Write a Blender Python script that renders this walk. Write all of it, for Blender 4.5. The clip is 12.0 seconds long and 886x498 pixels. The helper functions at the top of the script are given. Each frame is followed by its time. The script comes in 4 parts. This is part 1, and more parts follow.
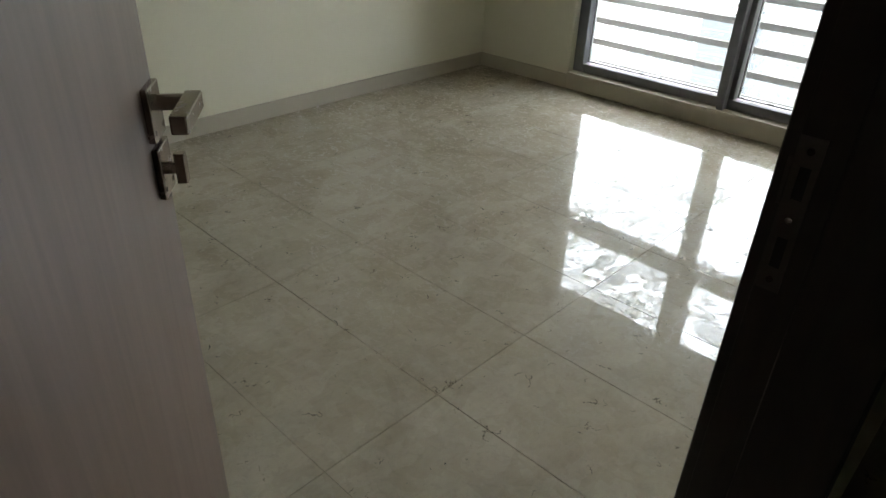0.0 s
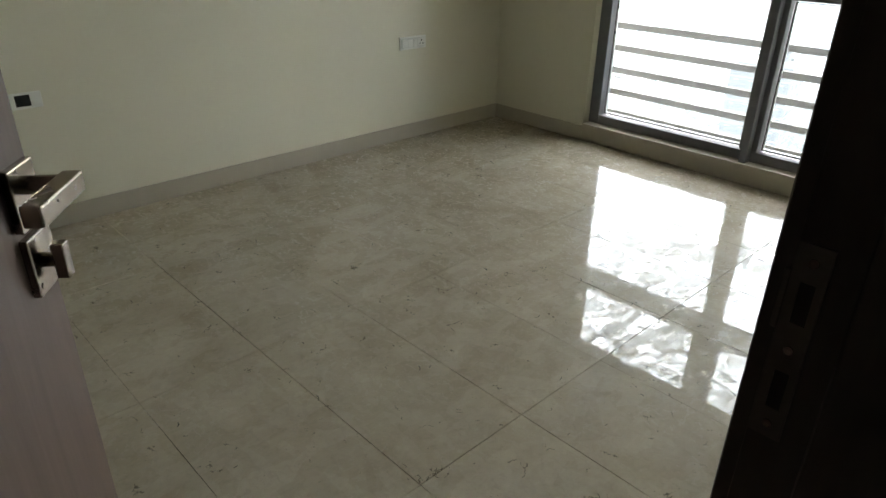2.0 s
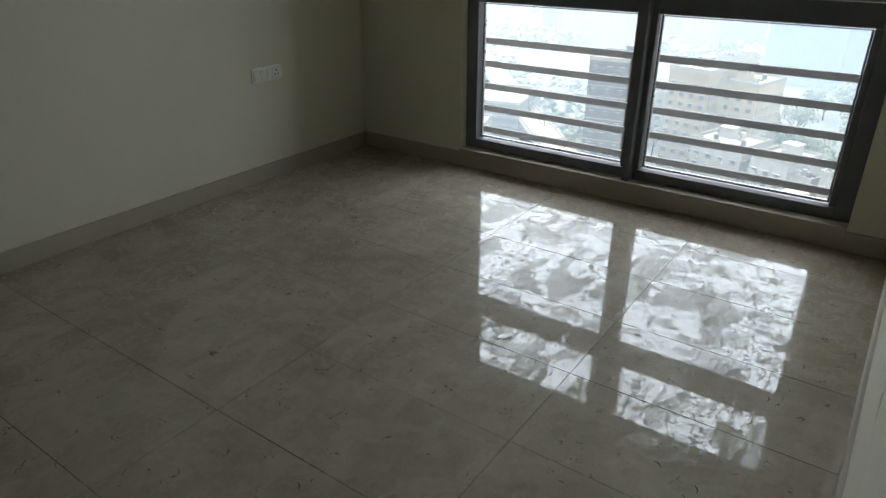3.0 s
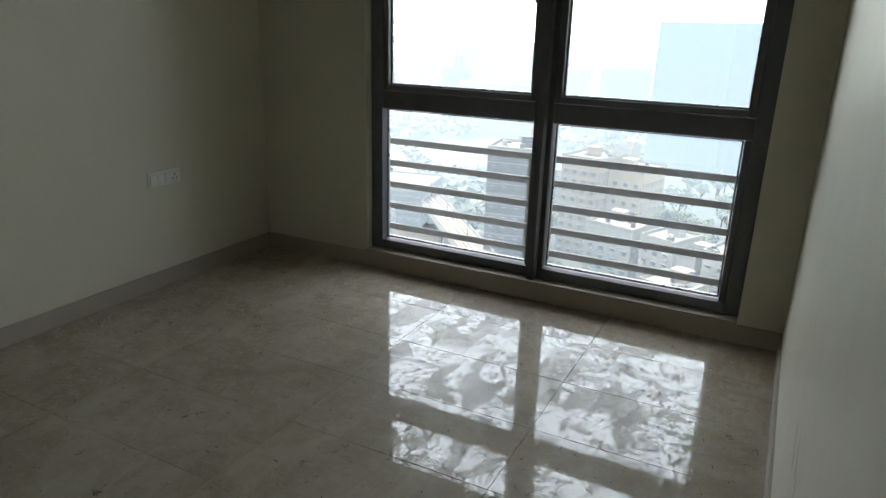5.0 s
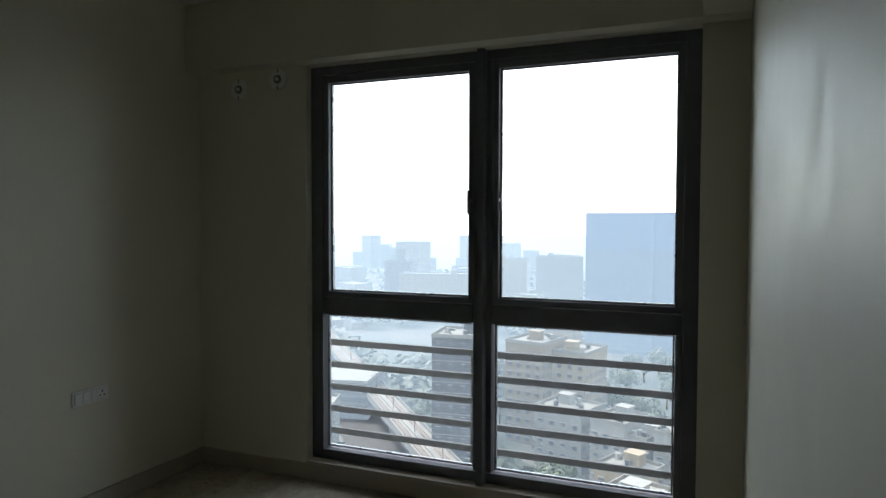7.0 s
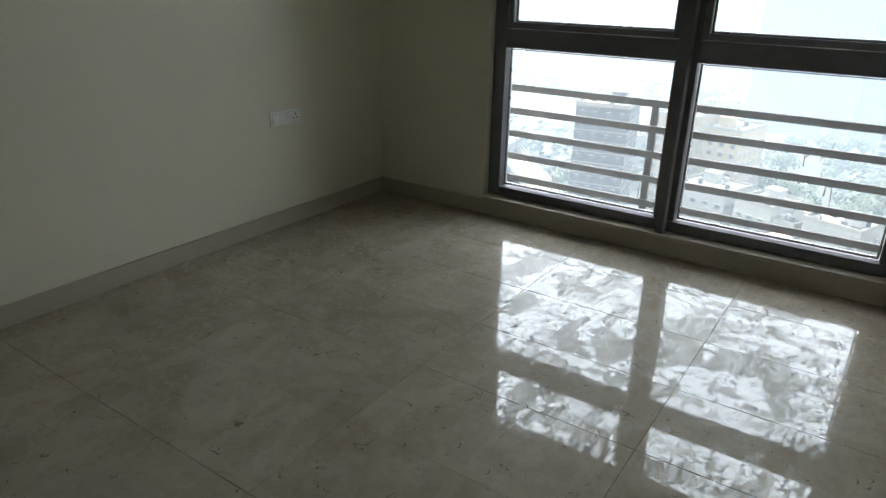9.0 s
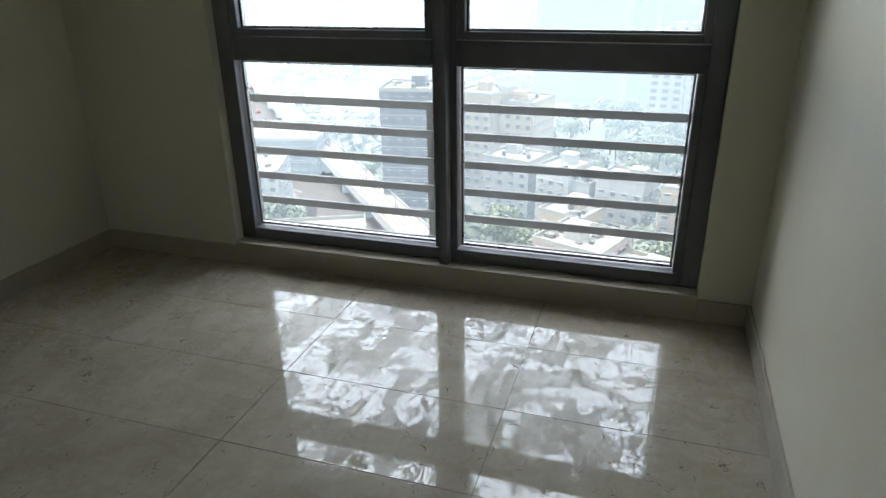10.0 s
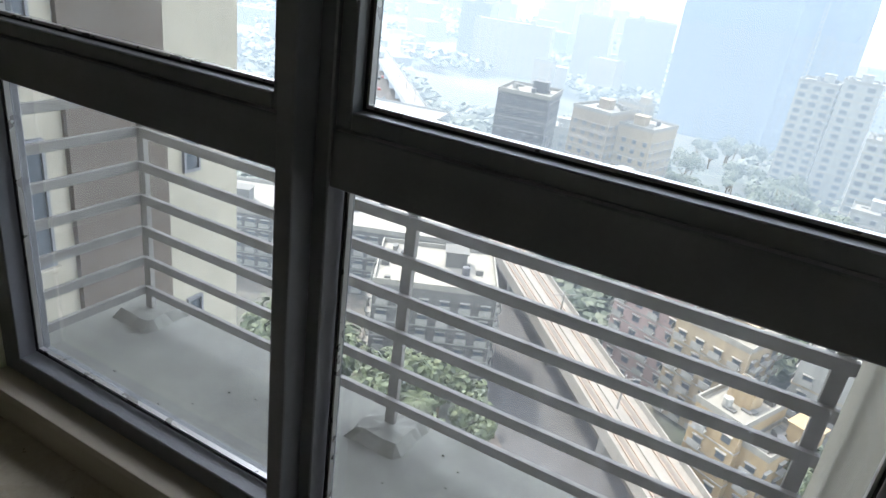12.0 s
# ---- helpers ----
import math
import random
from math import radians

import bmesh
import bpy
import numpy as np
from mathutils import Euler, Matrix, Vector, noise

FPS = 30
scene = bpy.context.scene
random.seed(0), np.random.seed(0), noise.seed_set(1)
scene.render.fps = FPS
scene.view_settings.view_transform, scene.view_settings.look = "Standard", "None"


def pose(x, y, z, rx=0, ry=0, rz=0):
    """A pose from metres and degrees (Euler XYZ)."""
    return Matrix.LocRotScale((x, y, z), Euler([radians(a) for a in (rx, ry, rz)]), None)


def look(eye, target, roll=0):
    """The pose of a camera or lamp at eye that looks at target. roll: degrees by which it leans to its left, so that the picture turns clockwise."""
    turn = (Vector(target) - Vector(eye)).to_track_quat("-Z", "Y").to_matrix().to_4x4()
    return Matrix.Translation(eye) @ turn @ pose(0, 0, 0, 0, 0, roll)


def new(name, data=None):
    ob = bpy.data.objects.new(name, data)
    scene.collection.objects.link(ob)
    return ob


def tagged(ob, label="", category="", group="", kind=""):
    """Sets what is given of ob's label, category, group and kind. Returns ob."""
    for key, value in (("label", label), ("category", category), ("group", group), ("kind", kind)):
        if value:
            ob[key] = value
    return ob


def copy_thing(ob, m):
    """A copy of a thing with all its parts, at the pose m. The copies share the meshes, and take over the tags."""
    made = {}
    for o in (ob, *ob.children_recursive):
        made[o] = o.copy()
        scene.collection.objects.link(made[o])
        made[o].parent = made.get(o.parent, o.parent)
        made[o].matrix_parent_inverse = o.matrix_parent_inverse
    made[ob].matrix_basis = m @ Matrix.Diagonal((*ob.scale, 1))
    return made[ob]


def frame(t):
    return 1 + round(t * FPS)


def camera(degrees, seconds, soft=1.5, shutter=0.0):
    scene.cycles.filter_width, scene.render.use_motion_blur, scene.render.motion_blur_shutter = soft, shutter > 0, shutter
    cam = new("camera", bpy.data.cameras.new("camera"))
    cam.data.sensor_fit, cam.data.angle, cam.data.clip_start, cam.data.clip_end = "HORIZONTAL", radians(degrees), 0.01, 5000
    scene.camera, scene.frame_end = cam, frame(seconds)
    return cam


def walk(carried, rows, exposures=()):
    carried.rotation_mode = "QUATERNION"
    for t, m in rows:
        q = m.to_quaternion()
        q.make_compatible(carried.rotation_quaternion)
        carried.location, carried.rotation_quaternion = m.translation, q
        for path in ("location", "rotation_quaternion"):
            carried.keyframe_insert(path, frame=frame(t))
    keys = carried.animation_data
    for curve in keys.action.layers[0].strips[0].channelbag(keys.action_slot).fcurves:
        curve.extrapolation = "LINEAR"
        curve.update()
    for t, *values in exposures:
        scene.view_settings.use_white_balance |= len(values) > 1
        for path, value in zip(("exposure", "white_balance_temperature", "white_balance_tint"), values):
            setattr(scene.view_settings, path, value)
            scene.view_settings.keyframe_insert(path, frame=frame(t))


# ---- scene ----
cam = camera(67.1, 12.0)
PATH = [
    (0, (3.369, -3.968, 1.358), (2.1916, -2.7037, 0.3514), 2.18),
    (0.5, (3.385, -3.943, 1.349), (2.1772, -2.6947, 0.3573), -0.08),
    (1, (3.406, -3.939, 1.333), (2.2516, -2.7895, 0.1726), -0.83),
    (1.5, (3.403, -3.932, 1.337), (2.1765, -2.7919, 0.2430), -1.59),
    (2, (3.328, -3.757, 1.344), (2.0429, -2.5098, 0.4539), 1.09),
    (2.5, (3.224, -3.548, 1.359), (1.9382, -2.2774, 0.5035), 1.40),
    (2.8, (3.139, -3.452, 1.408), (2.0552, -1.9867, 0.5841), 1.08),
    (3, (3.090, -3.437, 1.370), (2.0485, -1.9636, 0.5071), 0.11),
    (3.2, (3.047, -3.444, 1.332), (2.1182, -1.9330, 0.4076), 1.96),
    (4.8, (2.994, -3.424, 1.420), (2.1646, -1.7586, 0.6866), 3.33),
    (5, (3.045, -3.386, 1.446), (2.1888, -1.6898, 0.8225), 1.66),
    (5.5, (3.014, -3.418, 1.504), (2.2049, -1.6286, 1.1249), 1.76),
    (6, (3.055, -3.391, 1.515), (2.2703, -1.5701, 1.2530), 1.19),
    (6.5, (3.045, -3.385, 1.500), (2.3049, -1.5301, 1.3902), 1.03),
    (6.7, (3.054, -3.373, 1.507), (2.3140, -1.5168, 1.4356), 0.60),
    (8.3, (3.053, -3.388, 1.595), (2.1093, -1.6662, 1.2170), 0.66),
    (8.5, (3.038, -3.427, 1.470), (1.9982, -1.8032, 0.9369), 1.99),
    (9, (2.804, -3.397, 1.351), (1.7668, -1.8618, 0.5984), 1.17),
    (9.5, (2.752, -3.068, 1.364), (2.0689, -1.3900, 0.5165), -0.40),
    (10, (2.744, -2.651, 1.374), (2.1764, -0.8990, 0.5936), -0.85),
    (10.5, (2.677, -2.250, 1.388), (2.1275, -0.4870, 0.6187), 0.10),
    (11, (2.689, -1.788, 1.353), (2.3635, 0.0042, 0.5269), 0.45),
    (11.5, (2.719, -1.322, 1.417), (2.0673, 0.3943, 0.6245), 0.58),
    (12, (2.625, -0.850, 1.388), (1.8171, 0.7968, 0.5902), 7.88),
]
walk(cam, [(t, look(eye, target, roll)) for t, eye, target, roll in PATH],
     [(0.0, 4.2, 7300, 12), (1.0, 4.3, 7300, 12), (1.9, 4.2, 7500, 12), (2.5, 3.35, 7200, 12), (3.2, 3.0, 7000, 12), (5.0, 2.95, 7000, 12), (6.7, 2.3, 6600, 12), (8.3, 2.4, 6600, 12), (8.6, 3.0, 6800, 12), (9.5, 3.25, 7000, 12), (10.5, 3.05, 6600, 12),
      (11.0, 3.0, 6600, 12), (11.5, 2.8, 6800, 13), (12.0, 2.75, 6800, 14)])

# ---- world and sun ----
SUN_UP, SUN_TURN = radians(56), radians(285)
world = bpy.data.worlds.new("sky")
scene.world = world
world.use_nodes = True
wn = world.node_tree.nodes
sky = wn.new("ShaderNodeTexSky")
sky.sky_type = "NISHITA"
sky.sun_disc = False
sky.sun_elevation, sky.sun_rotation = SUN_UP, SUN_TURN
sky.air_density, sky.dust_density, sky.ozone_density = 1.0, 2.0, 1.0
haze = wn.new("ShaderNodeMix")
haze.data_type = "RGBA"
haze.inputs[0].default_value = 0.5
haze.inputs[7].default_value = (7.0, 7.2, 7.4, 1)
world.node_tree.links.new(sky.outputs[0], haze.inputs[6])
world.node_tree.links.new(haze.outputs[2], wn["Background"].inputs[0])
wn["Background"].inputs[1].default_value = 0.15
sun_data = bpy.data.lights.new("sun", "SUN")
sun_data.energy, sun_data.angle, sun_data.color = 1.4, radians(5), (1, 0.93, 0.83)
sun = new("sun", sun_data)
sun_way = Vector((math.sin(SUN_TURN) * math.cos(SUN_UP), math.cos(SUN_TURN) * math.cos(SUN_UP), math.sin(SUN_UP)))
sun.matrix_world = look(sun_way * 200, (0, 0, 0))


# ---- materials ----
class Nodes:
    """A small builder for node materials."""

    def __init__(self, name):
        self.m = bpy.data.materials.new(name)
        self.m.use_nodes = True
        self.t = self.m.node_tree
        self.b = self.t.nodes["Principled BSDF"]
        self.co = self.add("ShaderNodeTexCoord").outputs["Object"]

    def add(self, kind, **sets):
        n = self.t.nodes.new(kind)
        for key, value in sets.items():
            setattr(n, key, value)
        return n

    def link(self, a, b):
        self.t.links.new(a, b)

    def world_place(self):
        self.co = self.add("ShaderNodeNewGeometry").outputs["Position"]
        return self

    def noise(self, scale, detail=4, rough=0.55, stretch=None, distort=0.0):
        co = self.co
        if stretch:
            m = self.add("ShaderNodeMapping")
            m.inputs["Scale"].default_value = stretch
            self.link(co, m.inputs["Vector"])
            co = m.outputs[0]
        n = self.add("ShaderNodeTexNoise")
        n.inputs["Scale"].default_value, n.inputs["Detail"].default_value = scale, detail
        n.inputs["Roughness"].default_value, n.inputs["Distortion"].default_value = rough, distort
        self.link(co, n.inputs["Vector"])
        return n.outputs["Fac"]

    def ramp(self, fac, stops):
        n = self.add("ShaderNodeValToRGB")
        e = n.color_ramp.elements
        while len(e) < len(stops):
            e.new(0.5)
        for el, (p, c) in zip(e, stops):
            el.position = p
            el.color = (*c, 1) if isinstance(c, tuple) else (c, c, c, 1)
        self.link(fac, n.inputs[0])
        return n.outputs[0]

    def mix(self, fac, a, b, mode="MIX"):
        n = self.add("ShaderNodeMix", data_type="RGBA", blend_type=mode)
        for socket, v in ((n.inputs[0], fac), (n.inputs[6], a), (n.inputs[7], b)):
            if isinstance(v, (int, float)):
                socket.default_value = v
            elif isinstance(v, tuple):
                socket.default_value = (*v, 1)
            else:
                self.link(v, socket)
        return n.outputs[2]

    def math(self, op, a, b=0.0):
        n = self.add("ShaderNodeMath", operation=op)
        for socket, v in zip(n.inputs, (a, b)):
            if isinstance(v, (int, float)):
                socket.default_value = v
            else:
                self.link(v, socket)
        return n.outputs[0]

    def bump(self, height, strength=0.2, depth=0.001):
        n = self.add("ShaderNodeBump")
        n.inputs["Strength"].default_value, n.inputs["Distance"].default_value = strength, depth
        self.link(height, n.inputs["Height"])
        self.link(n.outputs[0], self.b.inputs["Normal"])

    def set(self, **v):
        names = {"color": "Base Color", "rough": "Roughness", "metal": "Metallic", "spec": "Specular IOR Level", "coat": "Coat Weight"}
        for key, value in v.items():
            s = self.b.inputs[names[key]]
            if isinstance(value, (int, float)):
                s.default_value = value
            elif isinstance(value, tuple):
                s.default_value = (*value, 1)
            else:
                self.link(value, s)
        return self.m


def plain(name, color, rough=0.5, metal=0.0, var=0.12, scale=6.0, bump=0.0, far=False):
    """A surface with broad and fine variation."""
    n = Nodes(name)
    if far:
        n.world_place()
    dark = tuple(c * (1 - var) for c in color)
    light = tuple(min(1, c * (1 + var)) for c in color)
    broad = n.ramp(n.noise(scale, 5), [(0.3, dark), (0.7, light)])
    fine = n.ramp(n.noise(scale * 14, 3), [(0.3, 1 - var * 0.6), (0.7, 1.0)])
    if bump:
        n.bump(n.noise(scale * 40, 3), bump, 0.001)
    n.set(color=n.mix(1.0, broad, fine, "MULTIPLY"), metal=metal)
    return n.set(rough=n.ramp(n.noise(scale * 3, 3), [(0.3, max(0.02, rough * 0.8)), (0.7, min(1, rough * 1.2))]))


def floor_stone(name):
    n = Nodes(name).world_place()
    info = n.add("ShaderNodeObjectInfo").outputs["Random"]
    cloud = n.ramp(n.noise(3.2, 8, 0.62, distort=0.6), [(0.28, (0.335, 0.283, 0.218)), (0.5, (0.40, 0.346, 0.272)), (0.72, (0.455, 0.402, 0.326))])
    fleck = n.ramp(n.noise(26, 5, 0.7, distort=1.0), [(0.30, 0.90), (0.5, 1.0), (0.75, 1.03)])
    col = n.mix(1.0, cloud, fleck, "MULTIPLY")
    # short dark natural cracks
    vo = n.add("ShaderNodeTexVoronoi", feature="DISTANCE_TO_EDGE")
    vo.inputs["Scale"].default_value = 7.5
    wob = n.add("ShaderNodeTexNoise")
    wob.inputs["Scale"].default_value = 9
    wob.inputs["Detail"].default_value = 5
    n.link(n.co, wob.inputs["Vector"])
    add = n.add("ShaderNodeVectorMath", operation="MULTIPLY_ADD")
    n.link(wob.outputs["Color"], add.inputs[0])
    add.inputs[1].default_value = (0.30, 0.30, 0.30)
    n.link(n.co, add.inputs[2])
    n.link(add.outputs[0], vo.inputs["Vector"])
    line = n.ramp(vo.outputs["Distance"], [(0.0, 1.0), (0.028, 0.0)])
    patch = n.ramp(n.noise(13, 4, 0.65), [(0.585, 0.0), (0.62, 1.0)])
    crack = n.math("MULTIPLY", n.math("MULTIPLY", line, patch), 0.9)
    col = n.mix(crack, col, (0.07, 0.06, 0.05))
    tone = n.ramp(info, [(0.0, 0.95), (1.0, 1.03)])
    col = n.mix(1.0, col, tone, "MULTIPLY")
    # dried film of polish and grit, left in shards and hatched strokes: it dulls and ripples the shine
    wob2 = n.add("ShaderNodeTexNoise")
    wob2.inputs["Scale"].default_value, wob2.inputs["Detail"].default_value = 7.0, 5
    n.link(n.co, wob2.inputs["Vector"])
    film, edge = None, None
    for scale, stretch, turn, part_of, width in ((13.0, (1, 0.36, 1), 24, 0.64, 0.030), (19.0, (0.32, 1, 1), -14, 0.72, 0.040), (32.0, (0.5, 1, 1), 52, 0.78, 0.06)):
        warped = n.add("ShaderNodeVectorMath", operation="MULTIPLY_ADD")
        n.link(wob2.outputs["Color"], warped.inputs[0])
        warped.inputs[1].default_value = (0.11, 0.11, 0.11)
        n.link(n.co, warped.inputs[2])
        place = n.add("ShaderNodeMapping")
        place.inputs["Scale"].default_value, place.inputs["Rotation"].default_value = stretch, (0, 0, radians(turn))
        n.link(warped.outputs[0], place.inputs["Vector"])
        cell = n.add("ShaderNodeTexVoronoi")
        rim = n.add("ShaderNodeTexVoronoi", feature="DISTANCE_TO_EDGE")
        for v in (cell, rim):
            v.inputs["Scale"].default_value = scale
            n.link(place.outputs[0], v.inputs["Vector"])
        some = n.math("GREATER_THAN", cell.outputs["Color"], part_of)
        ring = n.math("MULTIPLY", n.math("LESS_THAN", rim.outputs["Distance"], width), n.math("GREATER_THAN", n.noise(scale * 1.3, 3), 0.56))
        film = some if film is None else n.math("MAXIMUM", film, n.math("MULTIPLY", some, 0.8))
        edge = ring if edge is None else n.math("MAXIMUM", edge, ring)
    hatch = n.ramp(n.noise(34, 3, 0.6, stretch=(1, 0.22, 1), distort=2.0), [(0.53, 0.0), (0.56, 1.0)])
    area = n.ramp(n.noise(1.7, 3, 0.5), [(0.30, 0.65), (0.50, 1.0)])
    soft = n.math("MULTIPLY", film, area)
    lines = n.math("MULTIPLY", n.math("MAXIMUM", edge, n.math("MULTIPLY", hatch, 0.5)), area)
    rough = n.math("ADD", n.math("ADD", n.math("MULTIPLY", soft, 0.006), n.math("MULTIPLY", lines, 0.35)), 0.002)
    n.bump(n.math("SUBTRACT", n.math("MULTIPLY", lines, 0.5), n.math("MULTIPLY", crack, 0.5)), 0.12, 0.0006)
    n.b.inputs["IOR"].default_value = 1.55
    col = n.mix(n.math("MULTIPLY", n.math("MULTIPLY", edge, area), 0.16), col, (0.13, 0.11, 0.09))
    n.set(color=n.mix(n.math("MULTIPLY", soft, 0.06), col, (0.50, 0.49, 0.46)),
          spec=n.math("MAXIMUM", 0.06, n.math("SUBTRACT", 0.80, n.math("ADD", n.math("MULTIPLY", soft, 0.56), n.math("MULTIPLY", lines, 0.66)))))
    return n.set(rough=rough)


def wall_paint(name, color):
    n = Nodes(name).world_place()
    a = tuple(c * 0.955 for c in color)
    broad = n.ramp(n.noise(1.3, 5), [(0.3, a), (0.7, color)])
    roll = n.noise(140, 4, 0.6)
    n.bump(n.math("ADD", roll, n.math("MULTIPLY", n.noise(6, 3), 0.6)), 0.12, 0.0012)
    n.set(color=broad)
    return n.set(rough=n.ramp(n.noise(5, 4), [(0.3, 0.42), (0.7, 0.58)]))


def wood_laminate(name, a, b, rough=0.4):
    n = Nodes(name)
    g = n.noise(5, 7, 0.6, stretch=(7, 7, 0.55), distort=0.4)
    fine = n.noise(90, 4, 0.6, stretch=(1, 1, 0.03))
    col = n.ramp(g, [(0.3, a), (0.7, b)])
    col = n.mix(1.0, col, n.ramp(fine, [(0.3, 0.88), (0.7, 1.04)]), "MULTIPLY")
    n.bump(fine, 0.08, 0.0006)
    n.set(color=col)
    return n.set(rough=rough)


def dusty_glass(name, dust=0.016, streaks=0.05):
    n = Nodes(name)
    n.t.nodes.remove(n.b)
    n.world_place()
    out = n.t.nodes["Material Output"]
    clear = n.add("ShaderNodeBsdfTransparent")
    clear.inputs[0].default_value = (0.93, 0.97, 0.97, 1)
    gloss = n.add("ShaderNodeBsdfGlossy")
    gloss.inputs["Roughness"].default_value = 0.02
    face = n.add("ShaderNodeLayerWeight").outputs["Facing"]
    fres = n.math("ADD", n.math("MULTIPLY", n.math("POWER", face, 5.0), 0.9), 0.05)
    mixed = n.add("ShaderNodeMixShader")
    n.link(fres, mixed.inputs[0])
    n.link(clear.outputs[0], mixed.inputs[1])
    n.link(gloss.outputs[0], mixed.inputs[2])
    film = n.add("ShaderNodeBsdfTranslucent")
    film.inputs[0].default_value = (0.80, 0.84, 0.88, 1)
    streak = n.ramp(n.noise(14, 5, 0.65, stretch=(6, 1, 0.5)), [(0.5, 0.0), (0.8, streaks)])
    spots = n.ramp(n.noise(180, 2, 0.5), [(0.72, 0.0), (0.76, 0.25)])
    amount = n.math("ADD", n.math("ADD", streak, spots), dust)
    last = n.add("ShaderNodeMixShader")
    n.link(amount, last.inputs[0])
    n.link(mixed.outputs[0], last.inputs[1])
    n.link(film.outputs[0], last.inputs[2])
    n.link(last.outputs[0], out.inputs[0])
    return n.m


M_FLOOR = floor_stone("cream polished stone")
M_GROUT = plain("grey grout", (0.10, 0.088, 0.072), 0.8, var=0.2)
M_WALL = wall_paint("cream emulsion paint", (0.66, 0.63, 0.52))
M_CEIL = wall_paint("white ceiling paint", (0.70, 0.69, 0.64))
M_SKIRT = plain("cream skirting stone", (0.40, 0.355, 0.29), 0.55, var=0.035, scale=2, far=True)
M_FRAME = plain("dark bronze aluminium", (0.135, 0.140, 0.158), 0.42, 0.05, var=0.10, scale=9)
M_GASKET = plain("black rubber gasket", (0.012, 0.012, 0.012), 0.6)
M_BEAD = plain("light aluminium bead", (0.42, 0.42, 0.42), 0.3, 0.7, var=0.05)
M_GLASS = dusty_glass("dusty window glass")
M_DOOR = wood_laminate("pale pinkish wood laminate", (0.120, 0.078, 0.063), (0.158, 0.107, 0.088))
M_DARKWOOD = wood_laminate("dark wenge veneer", (0.012, 0.008, 0.006), (0.026, 0.017, 0.013), 0.35)
M_STEEL = plain("satin bronze nickel", (0.34, 0.29, 0.25), 0.24, 1.0, var=0.06, scale=20)
M_STRIKE = plain("brushed strike steel", (0.09, 0.08, 0.075), 0.5, 0.7, var=0.1, scale=20)
M_DARK = plain("dark cavity", (0.01, 0.01, 0.01), 0.9)
M_WHITE = plain("white switch plastic", (0.74, 0.74, 0.71), 0.3, var=0.03)
M_GREYW = plain("pale grey plastic", (0.55, 0.56, 0.55), 0.35, var=0.03)
M_RAIL = plain("grey painted steel", (0.165, 0.157, 0.148), 0.55, 0.0, var=0.14, scale=12, bump=0.2)
M_LEDGE = plain("weathered cement screed", (0.165, 0.165, 0.148), 0.85, var=0.22, scale=2.5, bump=0.3)
M_EXT = plain("cream exterior texture paint", (0.30, 0.275, 0.225), 0.85, var=0.08, scale=1.2, bump=0.3)
M_EXT_GREY = plain("blotchy grey render", (0.15, 0.15, 0.145), 0.85, var=0.25, scale=1.6, bump=0.3)
M_EXT_BROWN = plain("grey brown exterior texture paint", (0.085, 0.068, 0.055), 0.85, var=0.10, scale=1.2, bump=0.3)
M_SHADEGLASS = plain("dark shaded glass", (0.05, 0.065, 0.08), 0.15, var=0.1)
M_SCUFF = plain("black scuff mark", (0.03, 0.028, 0.026), 0.7)


# ---- mesh helpers ----
def box_bm(x0, x1, y0, y1, z0, z1, bevel=0.0, seg=1):
    bm = bmesh.new()
    v = [bm.verts.new((x, y, z)) for z in (z0, z1) for y in (y0, y1) for x in (x0, x1)]
    for f in ((0, 2, 3, 1), (4, 5, 7, 6), (0, 1, 5, 4), (2, 6, 7, 3), (0, 4, 6, 2), (1, 3, 7, 5)):
        bm.faces.new([v[i] for i in f])
    if bevel:
        bmesh.ops.bevel(bm, geom=bm.edges[:], offset=bevel, segments=seg, profile=0.6, affect="EDGES")
    return bm


def join(*bms):
    out = bmesh.new()
    for b in bms:
        me = bpy.data.meshes.new("tmp")
        b.to_mesh(me)
        out.from_mesh(me)
        b.free()
        bpy.data.meshes.remove(me)
    return out


def cyl_bm(r, depth, seg=24, m=None, r2=None, bevel=0.0):
    bm = bmesh.new()
    bmesh.ops.create_cone(bm, cap_ends=True, segments=seg, radius1=r, radius2=r if r2 is None else r2, depth=depth)
    if bevel:
        es = [e for e in bm.edges if abs(e.verts[0].co.z - e.verts[1].co.z) < 1e-6]
        bmesh.ops.bevel(bm, geom=es, offset=bevel, segments=2, profile=0.6, affect="EDGES")
    if m is not None:
        bm.transform(m)
    return bm


def mesh_of(name, bm, mat):
    me = bpy.data.meshes.new(name)
    bm.to_mesh(me)
    bm.free()
    for x in mat if isinstance(mat, (list, tuple)) else (mat,):
        me.materials.append(x)
    return me


def part(name, bm, mat, parent=None, label="", smooth=False):
    ob = new(name, mesh_of(name, bm, mat))
    if smooth:
        ob.data.shade_smooth()
    ob.parent = parent
    return tagged(ob, label=label)


def thing(name, m=None, label="", category="", group="", kind=""):
    ob = new(name)
    ob.empty_display_size = 0.1
    if m is not None:
        ob.matrix_world = m
    return tagged(ob, label, category, group, kind)


def structure(name, bm, mat, label="", parent=None):
    return tagged(part(name, bm, mat, parent), label=label, kind="structure")


# ---- the room ----
W, BACK, CEIL = 3.190, -4.75, 2.88
WIN_L, WIN_R, SILL, WIN_T = 0.797, 2.982, 0.111, 2.462
DOOR_S, DOOR_H, DOOR_T = -3.232, -4.212, 2.12
T = 0.17

